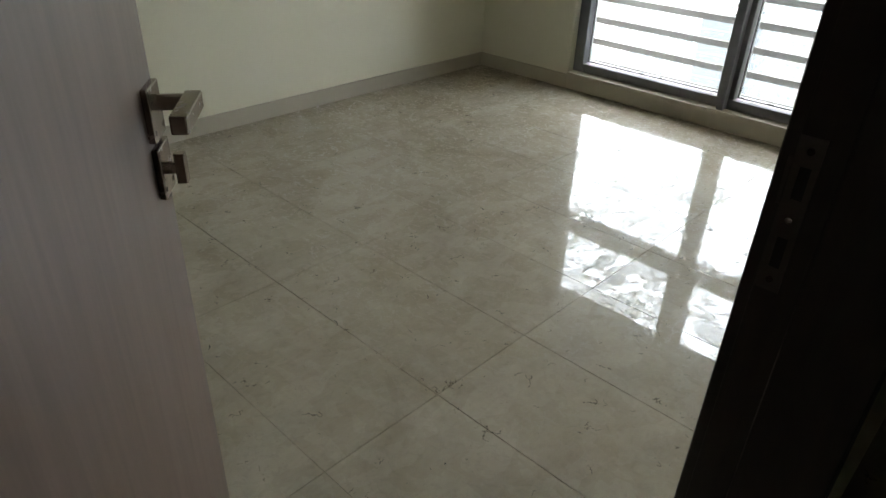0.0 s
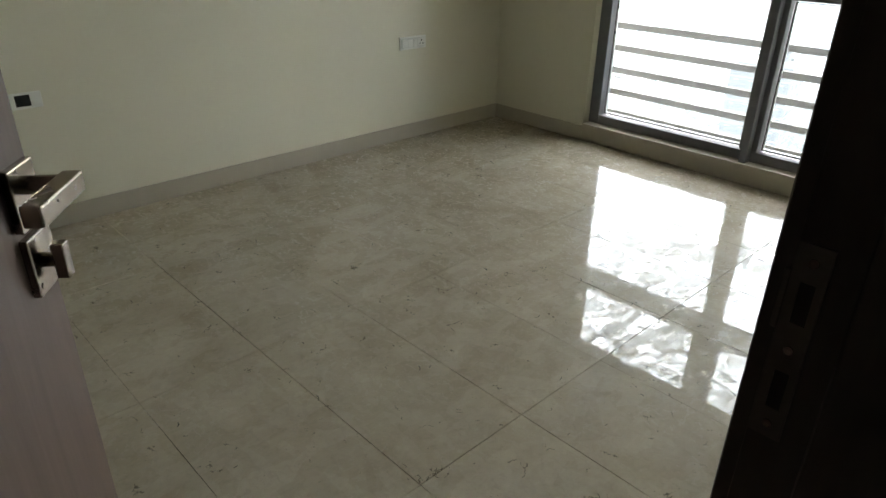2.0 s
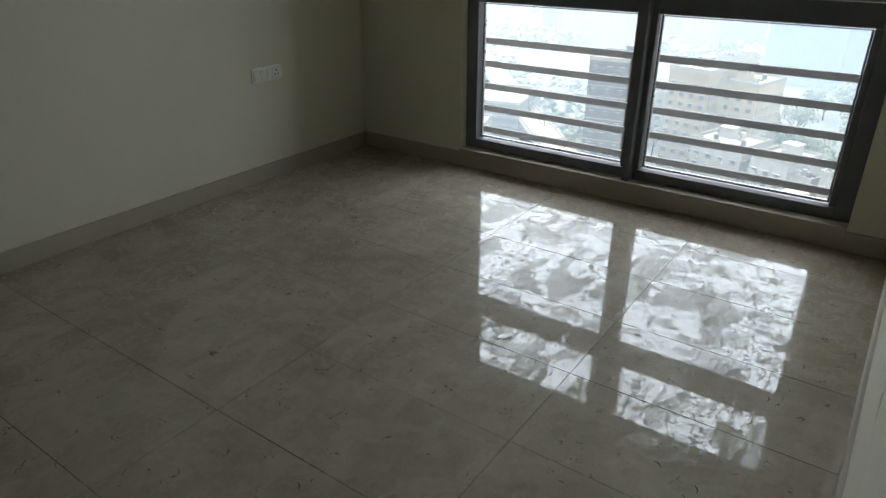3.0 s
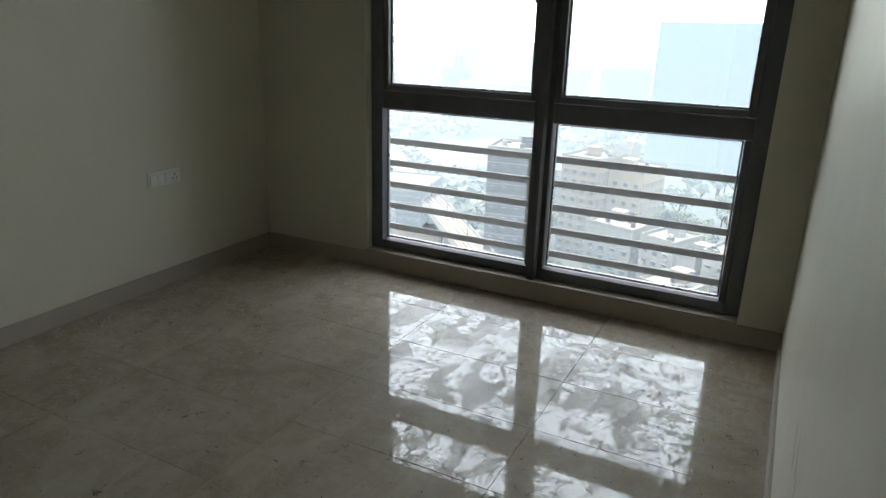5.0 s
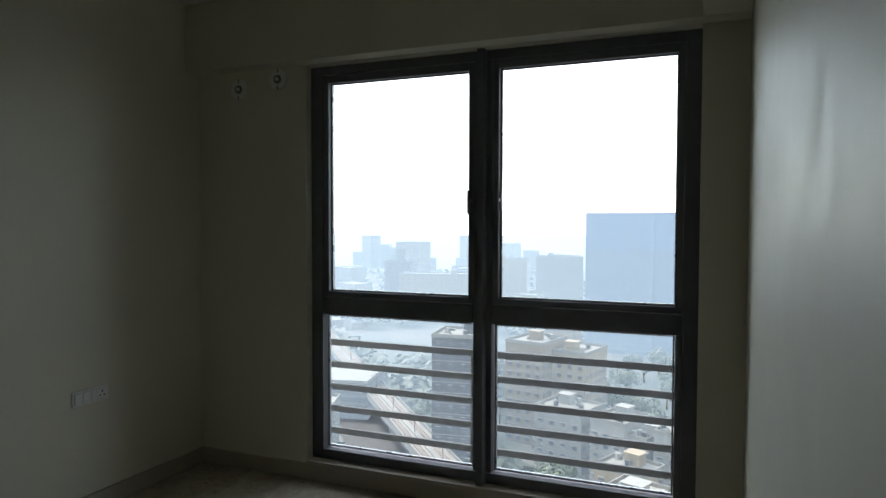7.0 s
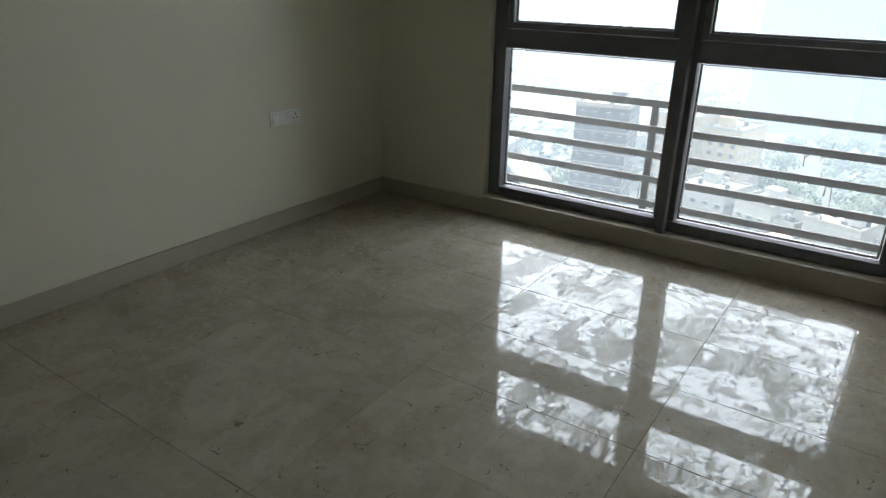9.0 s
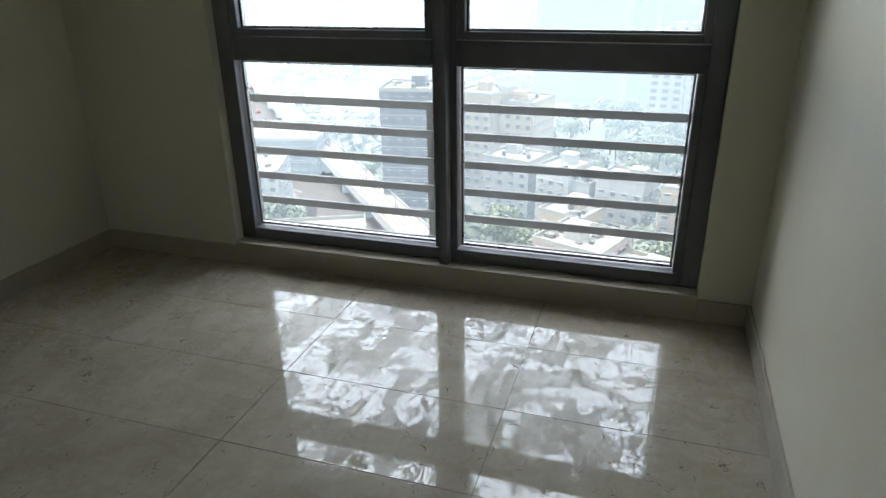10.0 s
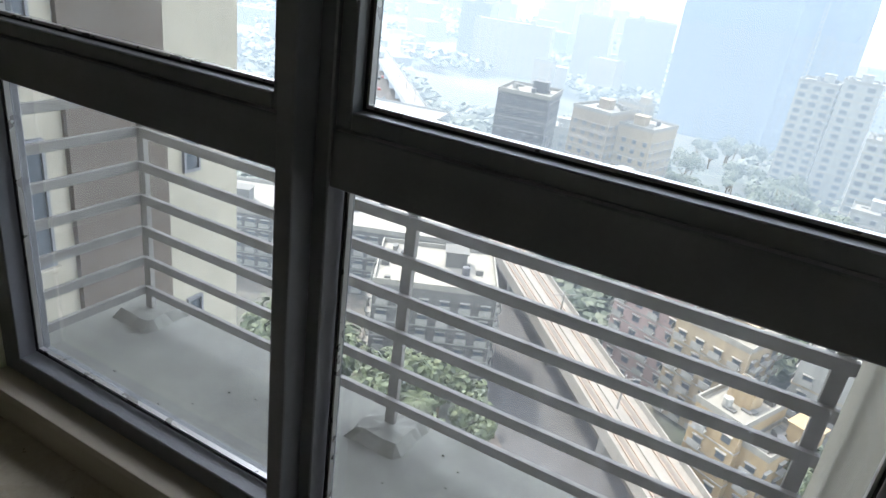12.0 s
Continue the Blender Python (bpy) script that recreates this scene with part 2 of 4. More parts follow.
structure("wall_west", box_bm(-T, 0, BACK - T, T, -0.1, CEIL), M_WALL, "cream painted side wall")
structure("wall_north", join(box_bm(0, WIN_L, 0, T, -0.1, CEIL), box_bm(WIN_R, W + T, 0, T, -0.1, CEIL),
                             box_bm(WIN_L, WIN_R, 0, T, WIN_T, CEIL), box_bm(WIN_L, WIN_R, 0, T, -0.1, SILL - 0.02)),
          M_WALL, "cream painted wall with a full height window opening")
structure("wall_east", join(box_bm(W, W + 0.14, DOOR_S + 0.03, 0, -0.1, CEIL), box_bm(W, W + 0.14, BACK - T, DOOR_H - 0.03, -0.1, CEIL),
                            box_bm(W, W + 0.14, DOOR_H - 0.03, DOOR_S + 0.03, DOOR_T + 0.03, CEIL)),
          M_WALL, "cream painted wall with the doorway")
structure("wall_south", box_bm(0, W, BACK - T, BACK, -0.1, CEIL), M_WALL, "plain cream painted wall")
structure("ceiling", box_bm(-T, 5.2, BACK - T, T, CEIL, CEIL + 0.2), M_CEIL, "white painted ceiling")
structure("beam", box_bm(0, W, -0.11, 0, 2.468, CEIL - 0.002), M_WALL, "cream painted beam over the window")
structure("hall_wall", join(box_bm(5.0, 5.2, BACK - T, T, -0.1, CEIL), box_bm(W + 0.14, 5.0, -1.6, -1.4, -0.1, CEIL),
                            box_bm(W + 0.14, 5.0, BACK - T, BACK, -0.1, CEIL)), M_WALL, "plain painted passage walls")

structure("beam_east", box_bm(2.985, W, BACK, -0.111, 2.47, CEIL - 0.002), M_WALL, "cream painted beam along the side wall")
floor = structure("floor", box_bm(-T, 5.2, BACK - T, T, -0.2, -0.004), M_GROUT, "cream polished stone tile floor with thin dark joints")
for name, bm in (("skirting_west", box_bm(0, 0.012, BACK, -0.012, 0, 0.095, 0.002)),
                 ("skirting_north", join(box_bm(0, WIN_L, -0.012, 0, 0, 0.095, 0.002), box_bm(WIN_L + 0.0005, WIN_R - 0.0005, -0.012, 0, 0, SILL - 0.02, 0.001),
                                         box_bm(WIN_R, W, -0.012, 0, 0, 0.095, 0.002))),
                 ("skirting_east", box_bm(W - 0.012, W, DOOR_S + 0.10, -0.012, 0, 0.095, 0.002))):
    structure(name, bm, M_SKIRT, "cream stone skirting")
sill = structure("window_sill", box_bm(WIN_L + 0.001, WIN_R - 0.001, -0.018, T + 0.02, SILL - 0.02, SILL + 0.004, 0.003, 2), M_SKIRT, "cream stone window sill slab")


def window_unit():
    xr = 2.884
    w = thing("window_1", None, "dark bronze aluminium window with two sliding bays and dusty glass", "window", kind="structure")
    y0, y1 = 0.055, 0.15
    xm0, xm1 = 1.819, 1.948
    part("window_frame", join(box_bm(WIN_L, WIN_L + 0.078, y0, y1, SILL + 0.004, WIN_T, 0.003), box_bm(WIN_R - 0.072, WIN_R, y0, y1, SILL + 0.004, WIN_T, 0.003),
                              box_bm(WIN_L + 0.078, WIN_R - 0.072, y0, y1, WIN_T - 0.05, WIN_T, 0.003), box_bm(WIN_L + 0.078, WIN_R - 0.072, y0, y1, SILL + 0.004, SILL + 0.062, 0.003)), M_FRAME, w)
    part("mullion", join(box_bm(xm0 + 0.012, xm1 - 0.012, y0 + 0.004, y1, SILL + 0.064, WIN_T - 0.052, 0.003),
                         box_bm(1.868, 1.908, -0.004, y0 + 0.003, SILL + 0.0045, WIN_T - 0.001, 0.005, 2)), M_FRAME, w)
    for x0, x1 in ((WIN_L + 0.080, xm0 + 0.010), (xm1 - 0.010, WIN_R - 0.074)):
        part("transom", box_bm(x0, x1, y0 + 0.004, y1 - 0.004, 0.990, 1.094, 0.003), M_FRAME, w)
        # upper opening sash
        s = 0.032
        z0, z1 = 1.097, WIN_T - 0.053
        part("sash", join(box_bm(x0, x0 + s, y0 + 0.012, y1 - 0.01, z0, z1, 0.003), box_bm(x1 - s, x1, y0 + 0.012, y1 - 0.01, z0, z1, 0.003),
                          box_bm(x0 + s, x1 - s, y0 + 0.012, y1 - 0.01, z0, z0 + s, 0.003), box_bm(x0 + s, x1 - s, y0 + 0.012, y1 - 0.01, z1 - s - 0.012, z1, 0.003)), M_FRAME, w)
        # lower fixed bay
        lz0, lz1, q = SILL + 0.064, 0.988, 0.012
        if x1 > 2.5:
            part("side_member", box_bm(x1 - 0.032, x1, y0 + 0.006, y1 - 0.004, lz0, lz1, 0.003), M_FRAME, w)
        for (a, b, c, d) in ((x0 + s, x1 - s, z0 + s, z1 - s - 0.012), (x0 + q - 0.006, x1 - q + 0.006 - (0.030 if x1 > 2.5 else 0), lz0 + 0.006, lz1 - 0.006)):
            g = 0.004
            part("gasket", join(box_bm(a, a + g, 0.10, 0.118, c, d), box_bm(b - g, b, 0.10, 0.118, c, d),
                                box_bm(a + g, b - g, 0.10, 0.118, c, c + g), box_bm(a + g, b - g, 0.10, 0.118, d - g, d)), M_GASKET, w)
            part("bead", join(box_bm(a + g, a + g + 0.005, 0.104, 0.118, c + g, d - g), box_bm(b - g - 0.005, b - g, 0.104, 0.118, c + g, d - g),
                              box_bm(a + g + 0.005, b - g - 0.005, 0.104, 0.118, c + g, c + g + 0.006)), M_BEAD, w)
            p = part("pane", box_bm(a + 0.002, b - 0.002, 0.120, 0.121, c + 0.002, d - 0.002), M_GLASS, w, "dusty clear glass pane")
            p.visible_shadow = False
    for x, turn in ((1.816, 0), (1.978, 0)):
        m = pose(x, y0 + 0.010, 1.66)
        h = part("handle", join(box_bm(-0.011, 0.011, -0.012, 0.004, -0.05, 0.05, 0.003, 2),
                                box_bm(-0.008, 0.008, -0.045, -0.010, -0.006, 0.010, 0.003, 2),
                                box_bm(-0.009, 0.009, -0.052, -0.038, -0.075, 0.055, 0.005, 2)), M_FRAME, w, "dark aluminium window lever handle")
        h.matrix_basis = m
    return w


window_unit()

# ---- door ----
HX, HY = W + 0.004, DOOR_H + 0.012


def door_frame():
    f = thing("door_1", None, "dark wenge door frame with an open pale laminate leaf", "door", kind="structure")
    part("door_frame", join(box_bm(W - 0.008, W + 0.148, DOOR_S, DOOR_S + 0.029, 0, DOOR_T + 0.03, 0.002),
                            box_bm(W - 0.008, W + 0.148, DOOR_H - 0.029, DOOR_H, 0, DOOR_T + 0.03, 0.002),
                            box_bm(W - 0.008, W + 0.148, DOOR_H, DOOR_S, DOOR_T, DOOR_T + 0.03, 0.002),
                            box_bm(W + 0.045, W + 0.147, DOOR_S - 0.012, DOOR_S - 0.0002, 0, DOOR_T - 0.001, 0.002),
                            box_bm(W - 0.022, W - 0.0005, DOOR_S + 0.0005, DOOR_S + 0.095, 0, DOOR_T + 0.09, 0.002),
                            box_bm(W - 0.022, W - 0.0005, DOOR_H - 0.095, DOOR_H - 0.0005, 0, DOOR_T + 0.09, 0.002)), M_DARKWOOD, f, "dark wenge frame")
    return f


door = door_frame()


def leaf(parent, angle, width=0.875):
    m = pose(HX, HY, 0.0, 0, 0, angle)
    lf = part("leaf", box_bm(0.0, width, -0.038, 0.0, 0.006, DOOR_T - 0.004, 0.0015), M_DOOR, parent, "pale pinkish brown laminate leaf")
    lf.matrix_basis = m
    return lf


lf = leaf(door, 142.3, 0.94)
STEEL_PIECES = (("rosette", 1.058), ("lock_rosette", 0.977))
ALONG = 0.904
for name, z in STEEL_PIECES:
    r = part(name, join(box_bm(-0.029, 0.029, -0.010, 0.0, -0.036, 0.036, 0.002, 2), cyl_bm(0.0035, 0.001, 10, pose(-0.02, -0.0103, -0.024, 90)),
                        cyl_bm(0.0035, 0.001, 10, pose(0.02, -0.0103, -0.024, 90))), M_STEEL, lf, "satin bronze nickel plate")
    r.matrix_basis = pose(ALONG, -0.0382, z)
lever = part("lever", join(cyl_bm(0.011, 0.045, 20, pose(0, -0.030, 0.012, 90)),
                           box_bm(-0.095, 0.014, -0.068, -0.046, 0.000, 0.024, 0.003, 2)), M_STEEL, lf, "satin bronze nickel lever")
lever.matrix_basis = pose(ALONG, -0.0382, 1.058)
turn = part("thumb_turn", join(cyl_bm(0.009, 0.014, 16, pose(0, -0.016, 0, 90)), box_bm(-0.008, 0.008, -0.036, -0.021, -0.022, 0.022, 0.002, 2)), M_STEEL, lf)
turn.matrix_basis = pose(ALONG, -0.0382, 0.977)
for z in (0.25, 1.05, 1.85):
    hinge = part("hinge", join(cyl_bm(0.006, 0.10, 12, pose(0, 0, 0), bevel=0.001), box_bm(0.0, 0.030, -0.0015, 0.0015, -0.05, 0.05)), M_STEEL, lf)
    hinge.matrix_basis = pose(-0.003, 0.007, z)
lock_edge = part("lock_faceplate", box_bm(0.0, 0.0012, -0.029, -0.009, 0.90, 1.13), M_STRIKE, lf)
lock_edge.matrix_basis = pose(0.94, 0, 0)


def strike(parent):
    y = DOOR_S
    holes = ((1.055, 1.092), (0.970, 1.008))
    x0, x1, h0, h1 = W - 0.005, W + 0.022, W + 0.003, W + 0.015
    bits = [box_bm(x0, h0, y - 0.0022, y - 0.0004, 0.94, 1.125), box_bm(h1, x1, y - 0.0022, y - 0.0004, 0.94, 1.125)]
    for a, b in ((0.94, 0.970), (1.008, 1.055), (1.092, 1.125)):
        bits.append(box_bm(h0, h1, y - 0.0022, y - 0.0004, a, b))
    bits.append(box_bm(x0 - 0.006, x0, y - 0.0022, y + 0.003, 1.045, 1.10, 0.001))
    p = part("strike_plate", join(*bits), M_STRIKE, parent, "brushed steel strike plate")
    for a, b in holes:
        part("latch_recess", box_bm(h0, h1, y - 0.0010, y - 0.0003, a, b), M_DARK, p)
    for z in (0.954, 1.03, 1.110):
        part("screw", cyl_bm(0.004, 0.0012, 12, pose(W + 0.009, y - 0.0027, z, 90)), M_STEEL, p)
    return p


strike(door)


# ---- fittings on the walls ----
def switch_plate():
    """Origin on the wall, facing +x, 0.22 long along y."""
    s = thing("switch_socket_plate", pose(0, -0.835, 0.620), "white modular switch and socket plate", "switch")
    part("backplate", box_bm(0.0, 0.008, -0.110, 0.110, -0.040, 0.040, 0.003, 2), M_WHITE, s)
    part("module_bed", box_bm(0.0082, 0.0105, -0.100, 0.100, -0.028, 0.028, 0.001), M_GREYW, s)
    for y0, y1 in ((-0.098, -0.052), (-0.050, -0.004), (-0.002, 0.030)):
        part("switch_rocker", box_bm(0.0107, 0.0150, y0, y1, -0.026, 0.026, 0.0015, 2), M_WHITE, s)
    sock = part("socket", box_bm(0.0107, 0.0140, 0.032, 0.098, -0.026, 0.026, 0.0015, 2), M_WHITE, s, "white three pin socket")
    for y, z, r in ((0.065, 0.012, 0.0052), (0.053, -0.009, 0.0042), (0.077, -0.009, 0.0042)):
        part("pin_hole", cyl_bm(r, 0.0012, 14, pose(0.0142, y, z, 0, 90)), M_DARK, sock)
    return s


switch_plate()


def open_box():
    s = thing("socket_box", pose(0, -3.08, 0.60), "open white wiring box", "socket box")
    part("backplate", join(box_bm(0, 0.006, 0.030, 0.075, -0.035, 0.035, 0.002), box_bm(0, 0.006, -0.075, -0.030, -0.035, 0.035, 0.002),
                           box_bm(0, 0.006, -0.030, 0.030, 0.025, 0.035), box_bm(0, 0.006, -0.030, 0.030, -0.035, -0.025)), M_WHITE, s)
    part("cavity", box_bm(0.0005, 0.0015, -0.0298, 0.0298, -0.0248, 0.0248), M_DARK, s)


open_box()


def sleeve(x, z):
    s = thing("pipe_sleeve", pose(x, -0.0005, z), "round white capped pipe sleeve under the beam", "pipe sleeve", "pipe sleeves")
    part("flange", cyl_bm(0.062, 0.008, 36, pose(0, -0.004, 0, 90), bevel=0.002), M_WHITE, s, smooth=False)
    part("dark_ring", cyl_bm(0.026, 0.004, 30, pose(0, -0.0102, 0, 90)), plain("grey rubber ring", (0.20, 0.19, 0.18), 0.6) if "grey rubber ring" not in bpy.data.materials else bpy.data.materials["grey rubber ring"], s)
    part("hub", cyl_bm(0.011, 0.008, 18, pose(0, -0.0165, 0, 90), bevel=0.002), M_WHITE, s)
    for dz in (0.052, -0.052):
        part("clip", box_bm(-0.003, 0.003, -0.012, -0.0085, dz - 0.012, dz + 0.012, 0.001), M_SCUFF, s)


sleeve(0.316, 2.358)
sleeve(0.604, 2.398)


def scuffs():
    """Short black rubbed marks left on the paint beside the door."""
    rng = random.Random(5)
    bm = bmesh.new()
    for y, z, ln, lean, wd in ((-1.64, 0.575, 0.05, 62, 0.0035), (-1.66, 0.55, 0.03, 50, 0.003), (-1.70, 0.535, 0.05, 40, 0.006), (-1.76, 0.60, 0.06, 66, 0.0035),
                               (-1.80, 0.575, 0.05, 55, 0.005), (-1.86, 0.56, 0.05, 60, 0.004), (-1.93, 0.53, 0.09, 58, 0.008), (-1.90, 0.52, 0.04, 48, 0.005)):
        n = 7
        a = radians(lean)
        top, low = [], []
        for i in range(n):
            s = (i / (n - 1) - 0.5) * ln
            w = wd * math.sin(math.pi * (i + 0.35) / (n - 0.3)) * rng.uniform(0.7, 1.2)
            bend = 0.08 * s * s / ln
            cy, cz = y + s * math.cos(a) - bend, z + s * math.sin(a) + bend
            top.append(bm.verts.new((W - 0.0006, cy - w * math.sin(a), cz + w * math.cos(a))))
            low.append(bm.verts.new((W - 0.0006, cy + w * math.sin(a), cz - w * math.cos(a))))
        for i in range(n - 1):
            bm.faces.new((top[i], top[i + 1], low[i + 1], low[i]))
    tagged(part("wall_scuffs", bm, M_SCUFF), "thin black scuff marks rubbed on the cream wall", "scuff marks", kind="stuff").location = (0, -0.07, -0.05)


scuffs()

# ---- railing and ledge outside ----
LEDGE = -0.74
structure("ledge", box_bm(-0.62, W + 0.25, T, 1.60, LEDGE - 0.15, LEDGE, 0.006), M_LEDGE, "weathered grey cement ledge outside the window")
# unseen upper facade and wing height, added to keep the sun off the ledge
structure("facade_wall", join(box_bm(-5.5, -T, -T, T, -30, 30), box_bm(W + T, W + 6, -T, T, -7, 30), box_bm(-T, W + T, 0.0, T, -7, -0.102), box_bm(-T, W + T, T, T + 0.02, CEIL, 30)),
          M_EXT, "cream textured exterior wall raised out of view to shade the ledge")
wing = structure("tower_wing", box_bm(-14, -5.5, -T, 7.3, -72, 34), M_EXT, "cream textured wing of the same tower")
structure("wing_panel", box_bm(-5.499, -5.40, 4.28, 5.80, -72, 34), M_EXT_BROWN, "grey brown textured panel on the tower wing")
structure("wing_pilaster", box_bm(-5.499, -5.30, 2.2, 3.05, -72, 34), M_EXT_GREY, "blotchy grey strip on the tower wing")


def wing_window(y, z, half, tall):
    w = thing("wing_window", pose(-5.495, y, z), "dark framed window in the cream tower wing" if half > 0.2 else "small narrow vent window in the cream tower wing", "window", "wing windows")
    part("frame", join(box_bm(0, 0.06, -half, -half + 0.04, 0, tall), box_bm(0, 0.06, half - 0.04, half, 0, tall), box_bm(0, 0.06, -half + 0.04, half - 0.04, 0, 0.05),
                       box_bm(0, 0.06, -half + 0.04, half - 0.04, tall - 0.05, tall)), M_FRAME, w)
    part("pane", box_bm(0.002, 0.02, -half + 0.04, half - 0.04, 0.05, tall - 0.05), M_SHADEGLASS, w)
    if half > 0.2:
        part("sill", box_bm(0, 0.12, -half - 0.04, half + 0.04, -0.08, -0.005, 0.01), M_EXT, w)
        part("mullion", box_bm(0.021, 0.05, -0.02, 0.02, 0.05, tall - 0.05), M_FRAME, w)


for k in range(-3, 2):
    wing_window(6.30, k * 3.0 + 0.78, 0.16, 0.76)
    wing_window(3.58, k * 3.0 - 0.05, 0.40, 1.75)
structure("ledge_pier", box_bm(W - 0.13, W + 0.27, T, 1.62, -7, 30), M_EXT, "cream exterior pier beside the ledge")
structure("upper_slab", box_bm(-0.62, W + 0.27, T, 1.60, 2.76, 2.91), M_LEDGE, "grey underside of the ledge above")


def railing():
    r = thing("railing", None, "grey painted steel ledge railing with seven flat bars", "railing")
    y = 1.40
    zs = [0.553 - 0.184 * i for i in range(7)]
    for i, z in enumerate(zs):
        part("rail", box_bm(-0.30, 3.02, y - 0.013, y + 0.013, z - 0.025, z + 0.025, 0.002), M_RAIL, r)
    for z in zs:
        part("side_rail", box_bm(-0.325, -0.302, T, y - 0.0, z - 0.025, z + 0.025, 0.002), M_RAIL, r)
    for x in (-0.31, 1.355, 2.98):
        part("post", box_bm(x - 0.026, x + 0.026, y + 0.0135, y + 0.045, LEDGE + 0.03, 0.578, 0.002) if x > 0 else box_bm(x - 0.03, x + 0.02, y + 0.0135, y + 0.045, LEDGE + 0.03, 0.578, 0.002), M_RAIL, r)
    return r


railing()


def plinth(x):
    rng = random.Random(int(x * 10) + 9)
    bm = bmesh.new()
    bmesh.ops.create_grid(bm, x_segments=8, y_segments=8, size=0.15)
    for v in bm.verts:
        d = max(abs(v.co.x), abs(v.co.y)) / 0.15
        v.co.z = (0.06 if d < 0.75 else 0.06 * (1 - d) / 0.25) + rng.uniform(-0.004, 0.004) - (0.003 if d > 0.9 else 0)
        v.co.x += rng.uniform(-0.007, 0.007)
        v.co.y += rng.uniform(-0.007, 0.007)
    ob = part("post_plinth", bm, M_LEDGE)
    ob.matrix_world = pose(x, 1.42, LEDGE)
    tagged(ob, "rough cement plinth round a railing post foot", "plinth", "plinths")


for x in (-0.31, 1.355, 2.98):
    plinth(x)

# ---- the city below ----
GROUND = -72.0


def painted_haze(n, color):
    """Haze painted on far things: blue emission grows, base colour darkens with distance. Returns the base colour."""
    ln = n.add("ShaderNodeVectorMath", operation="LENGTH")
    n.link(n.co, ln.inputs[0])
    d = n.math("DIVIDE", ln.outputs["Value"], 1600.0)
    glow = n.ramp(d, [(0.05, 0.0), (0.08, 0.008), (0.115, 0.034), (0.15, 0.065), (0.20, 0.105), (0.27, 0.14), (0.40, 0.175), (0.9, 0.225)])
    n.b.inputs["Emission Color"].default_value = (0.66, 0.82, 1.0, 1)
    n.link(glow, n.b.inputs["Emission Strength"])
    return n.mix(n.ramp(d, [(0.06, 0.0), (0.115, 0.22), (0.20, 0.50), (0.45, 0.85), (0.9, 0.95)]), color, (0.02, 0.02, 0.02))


def hazed(name, color, glow=0.0, rough=0.85, var=0.12, scale=0.25):
    """Surface of a building outside, weathered in broad patches and streaks, with distance haze painted on."""
    n = Nodes(name).world_place()
    a = tuple(c * (1 - var) for c in color)
    broad = n.ramp(n.noise(scale, 5), [(0.3, a), (0.7, color)])
    streak = n.ramp(n.noise(scale * 6, 4, 0.6, stretch=(1, 1, 0.12)), [(0.3, 1 - var * 2), (0.7, 1.0)])
    col = n.mix(1.0, broad, streak, "MULTIPLY")
    n.set(color=painted_haze(n, col), rough=rough)
    return n.m


def ground_mat():
    n = Nodes("city ground").world_place()
    base = n.ramp(n.noise(0.02, 6, 0.6), [(0.35, (0.022, 0.032, 0.02)), (0.5, (0.045, 0.045, 0.036)), (0.62, (0.10, 0.083, 0.062)), (0.75, (0.055, 0.055, 0.052))])
    fine = n.ramp(n.noise(0.35, 5, 0.65), [(0.35, 0.5), (0.65, 1.3)])
    # distance haze is painted into the ground as emission too
    n.set(color=painted_haze(n, n.mix(1.0, base, fine, "MULTIPLY")), rough=0.95)
    return n.m


M_GROUND = ground_mat()
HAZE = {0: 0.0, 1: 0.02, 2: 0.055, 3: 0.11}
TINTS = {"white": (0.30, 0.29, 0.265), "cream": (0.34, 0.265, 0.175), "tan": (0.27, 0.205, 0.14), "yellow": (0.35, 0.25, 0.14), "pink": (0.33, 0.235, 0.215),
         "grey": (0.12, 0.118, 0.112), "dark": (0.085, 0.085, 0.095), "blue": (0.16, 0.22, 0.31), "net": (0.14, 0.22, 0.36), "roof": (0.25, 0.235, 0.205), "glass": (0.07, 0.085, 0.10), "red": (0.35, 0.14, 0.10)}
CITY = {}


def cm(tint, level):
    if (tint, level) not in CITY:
        # faint glass is paler and bluer: haze put into its colour
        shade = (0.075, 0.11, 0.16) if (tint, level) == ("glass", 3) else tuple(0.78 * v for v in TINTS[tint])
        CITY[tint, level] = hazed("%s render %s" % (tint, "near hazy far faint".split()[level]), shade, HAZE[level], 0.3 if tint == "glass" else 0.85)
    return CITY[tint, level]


WIN_MESH = {}


def window_mesh(w, h, level, bay):
    key = (w, h, level, bay)
    if key not in WIN_MESH:
        bm = join(box_bm(-w / 2, w / 2, -0.06, 0.02, 0, h), box_bm(-w / 2 - 0.15, w / 2 + 0.15, -0.5, 0.0, h, h + 0.12))
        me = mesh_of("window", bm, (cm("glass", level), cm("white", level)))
        for p in me.polygons:
            p.material_index = 1 if p.index >= 6 else 0
        if bay:
            bm = bmesh.new()
            bm.from_mesh(me)
            n0 = len(bm.faces)
            b2 = join(box_bm(-w / 2 - 0.3, w / 2 + 0.3, -1.2, 0, -0.15, 0.0), box_bm(-w / 2 - 0.3, w / 2 + 0.3, -1.2, -1.12, 0, 0.95))
            tmp = bpy.data.meshes.new("tmp")
            b2.to_mesh(tmp)
            b2.free()
            bm.from_mesh(tmp)
            bpy.data.meshes.remove(tmp)
            bm.faces.ensure_lookup_table()
            for f in bm.faces[n0:]:
                f.material_index = 1
            bm.to_mesh(me)
            bm.free()
        WIN_MESH[key] = me
    return WIN_MESH[key]


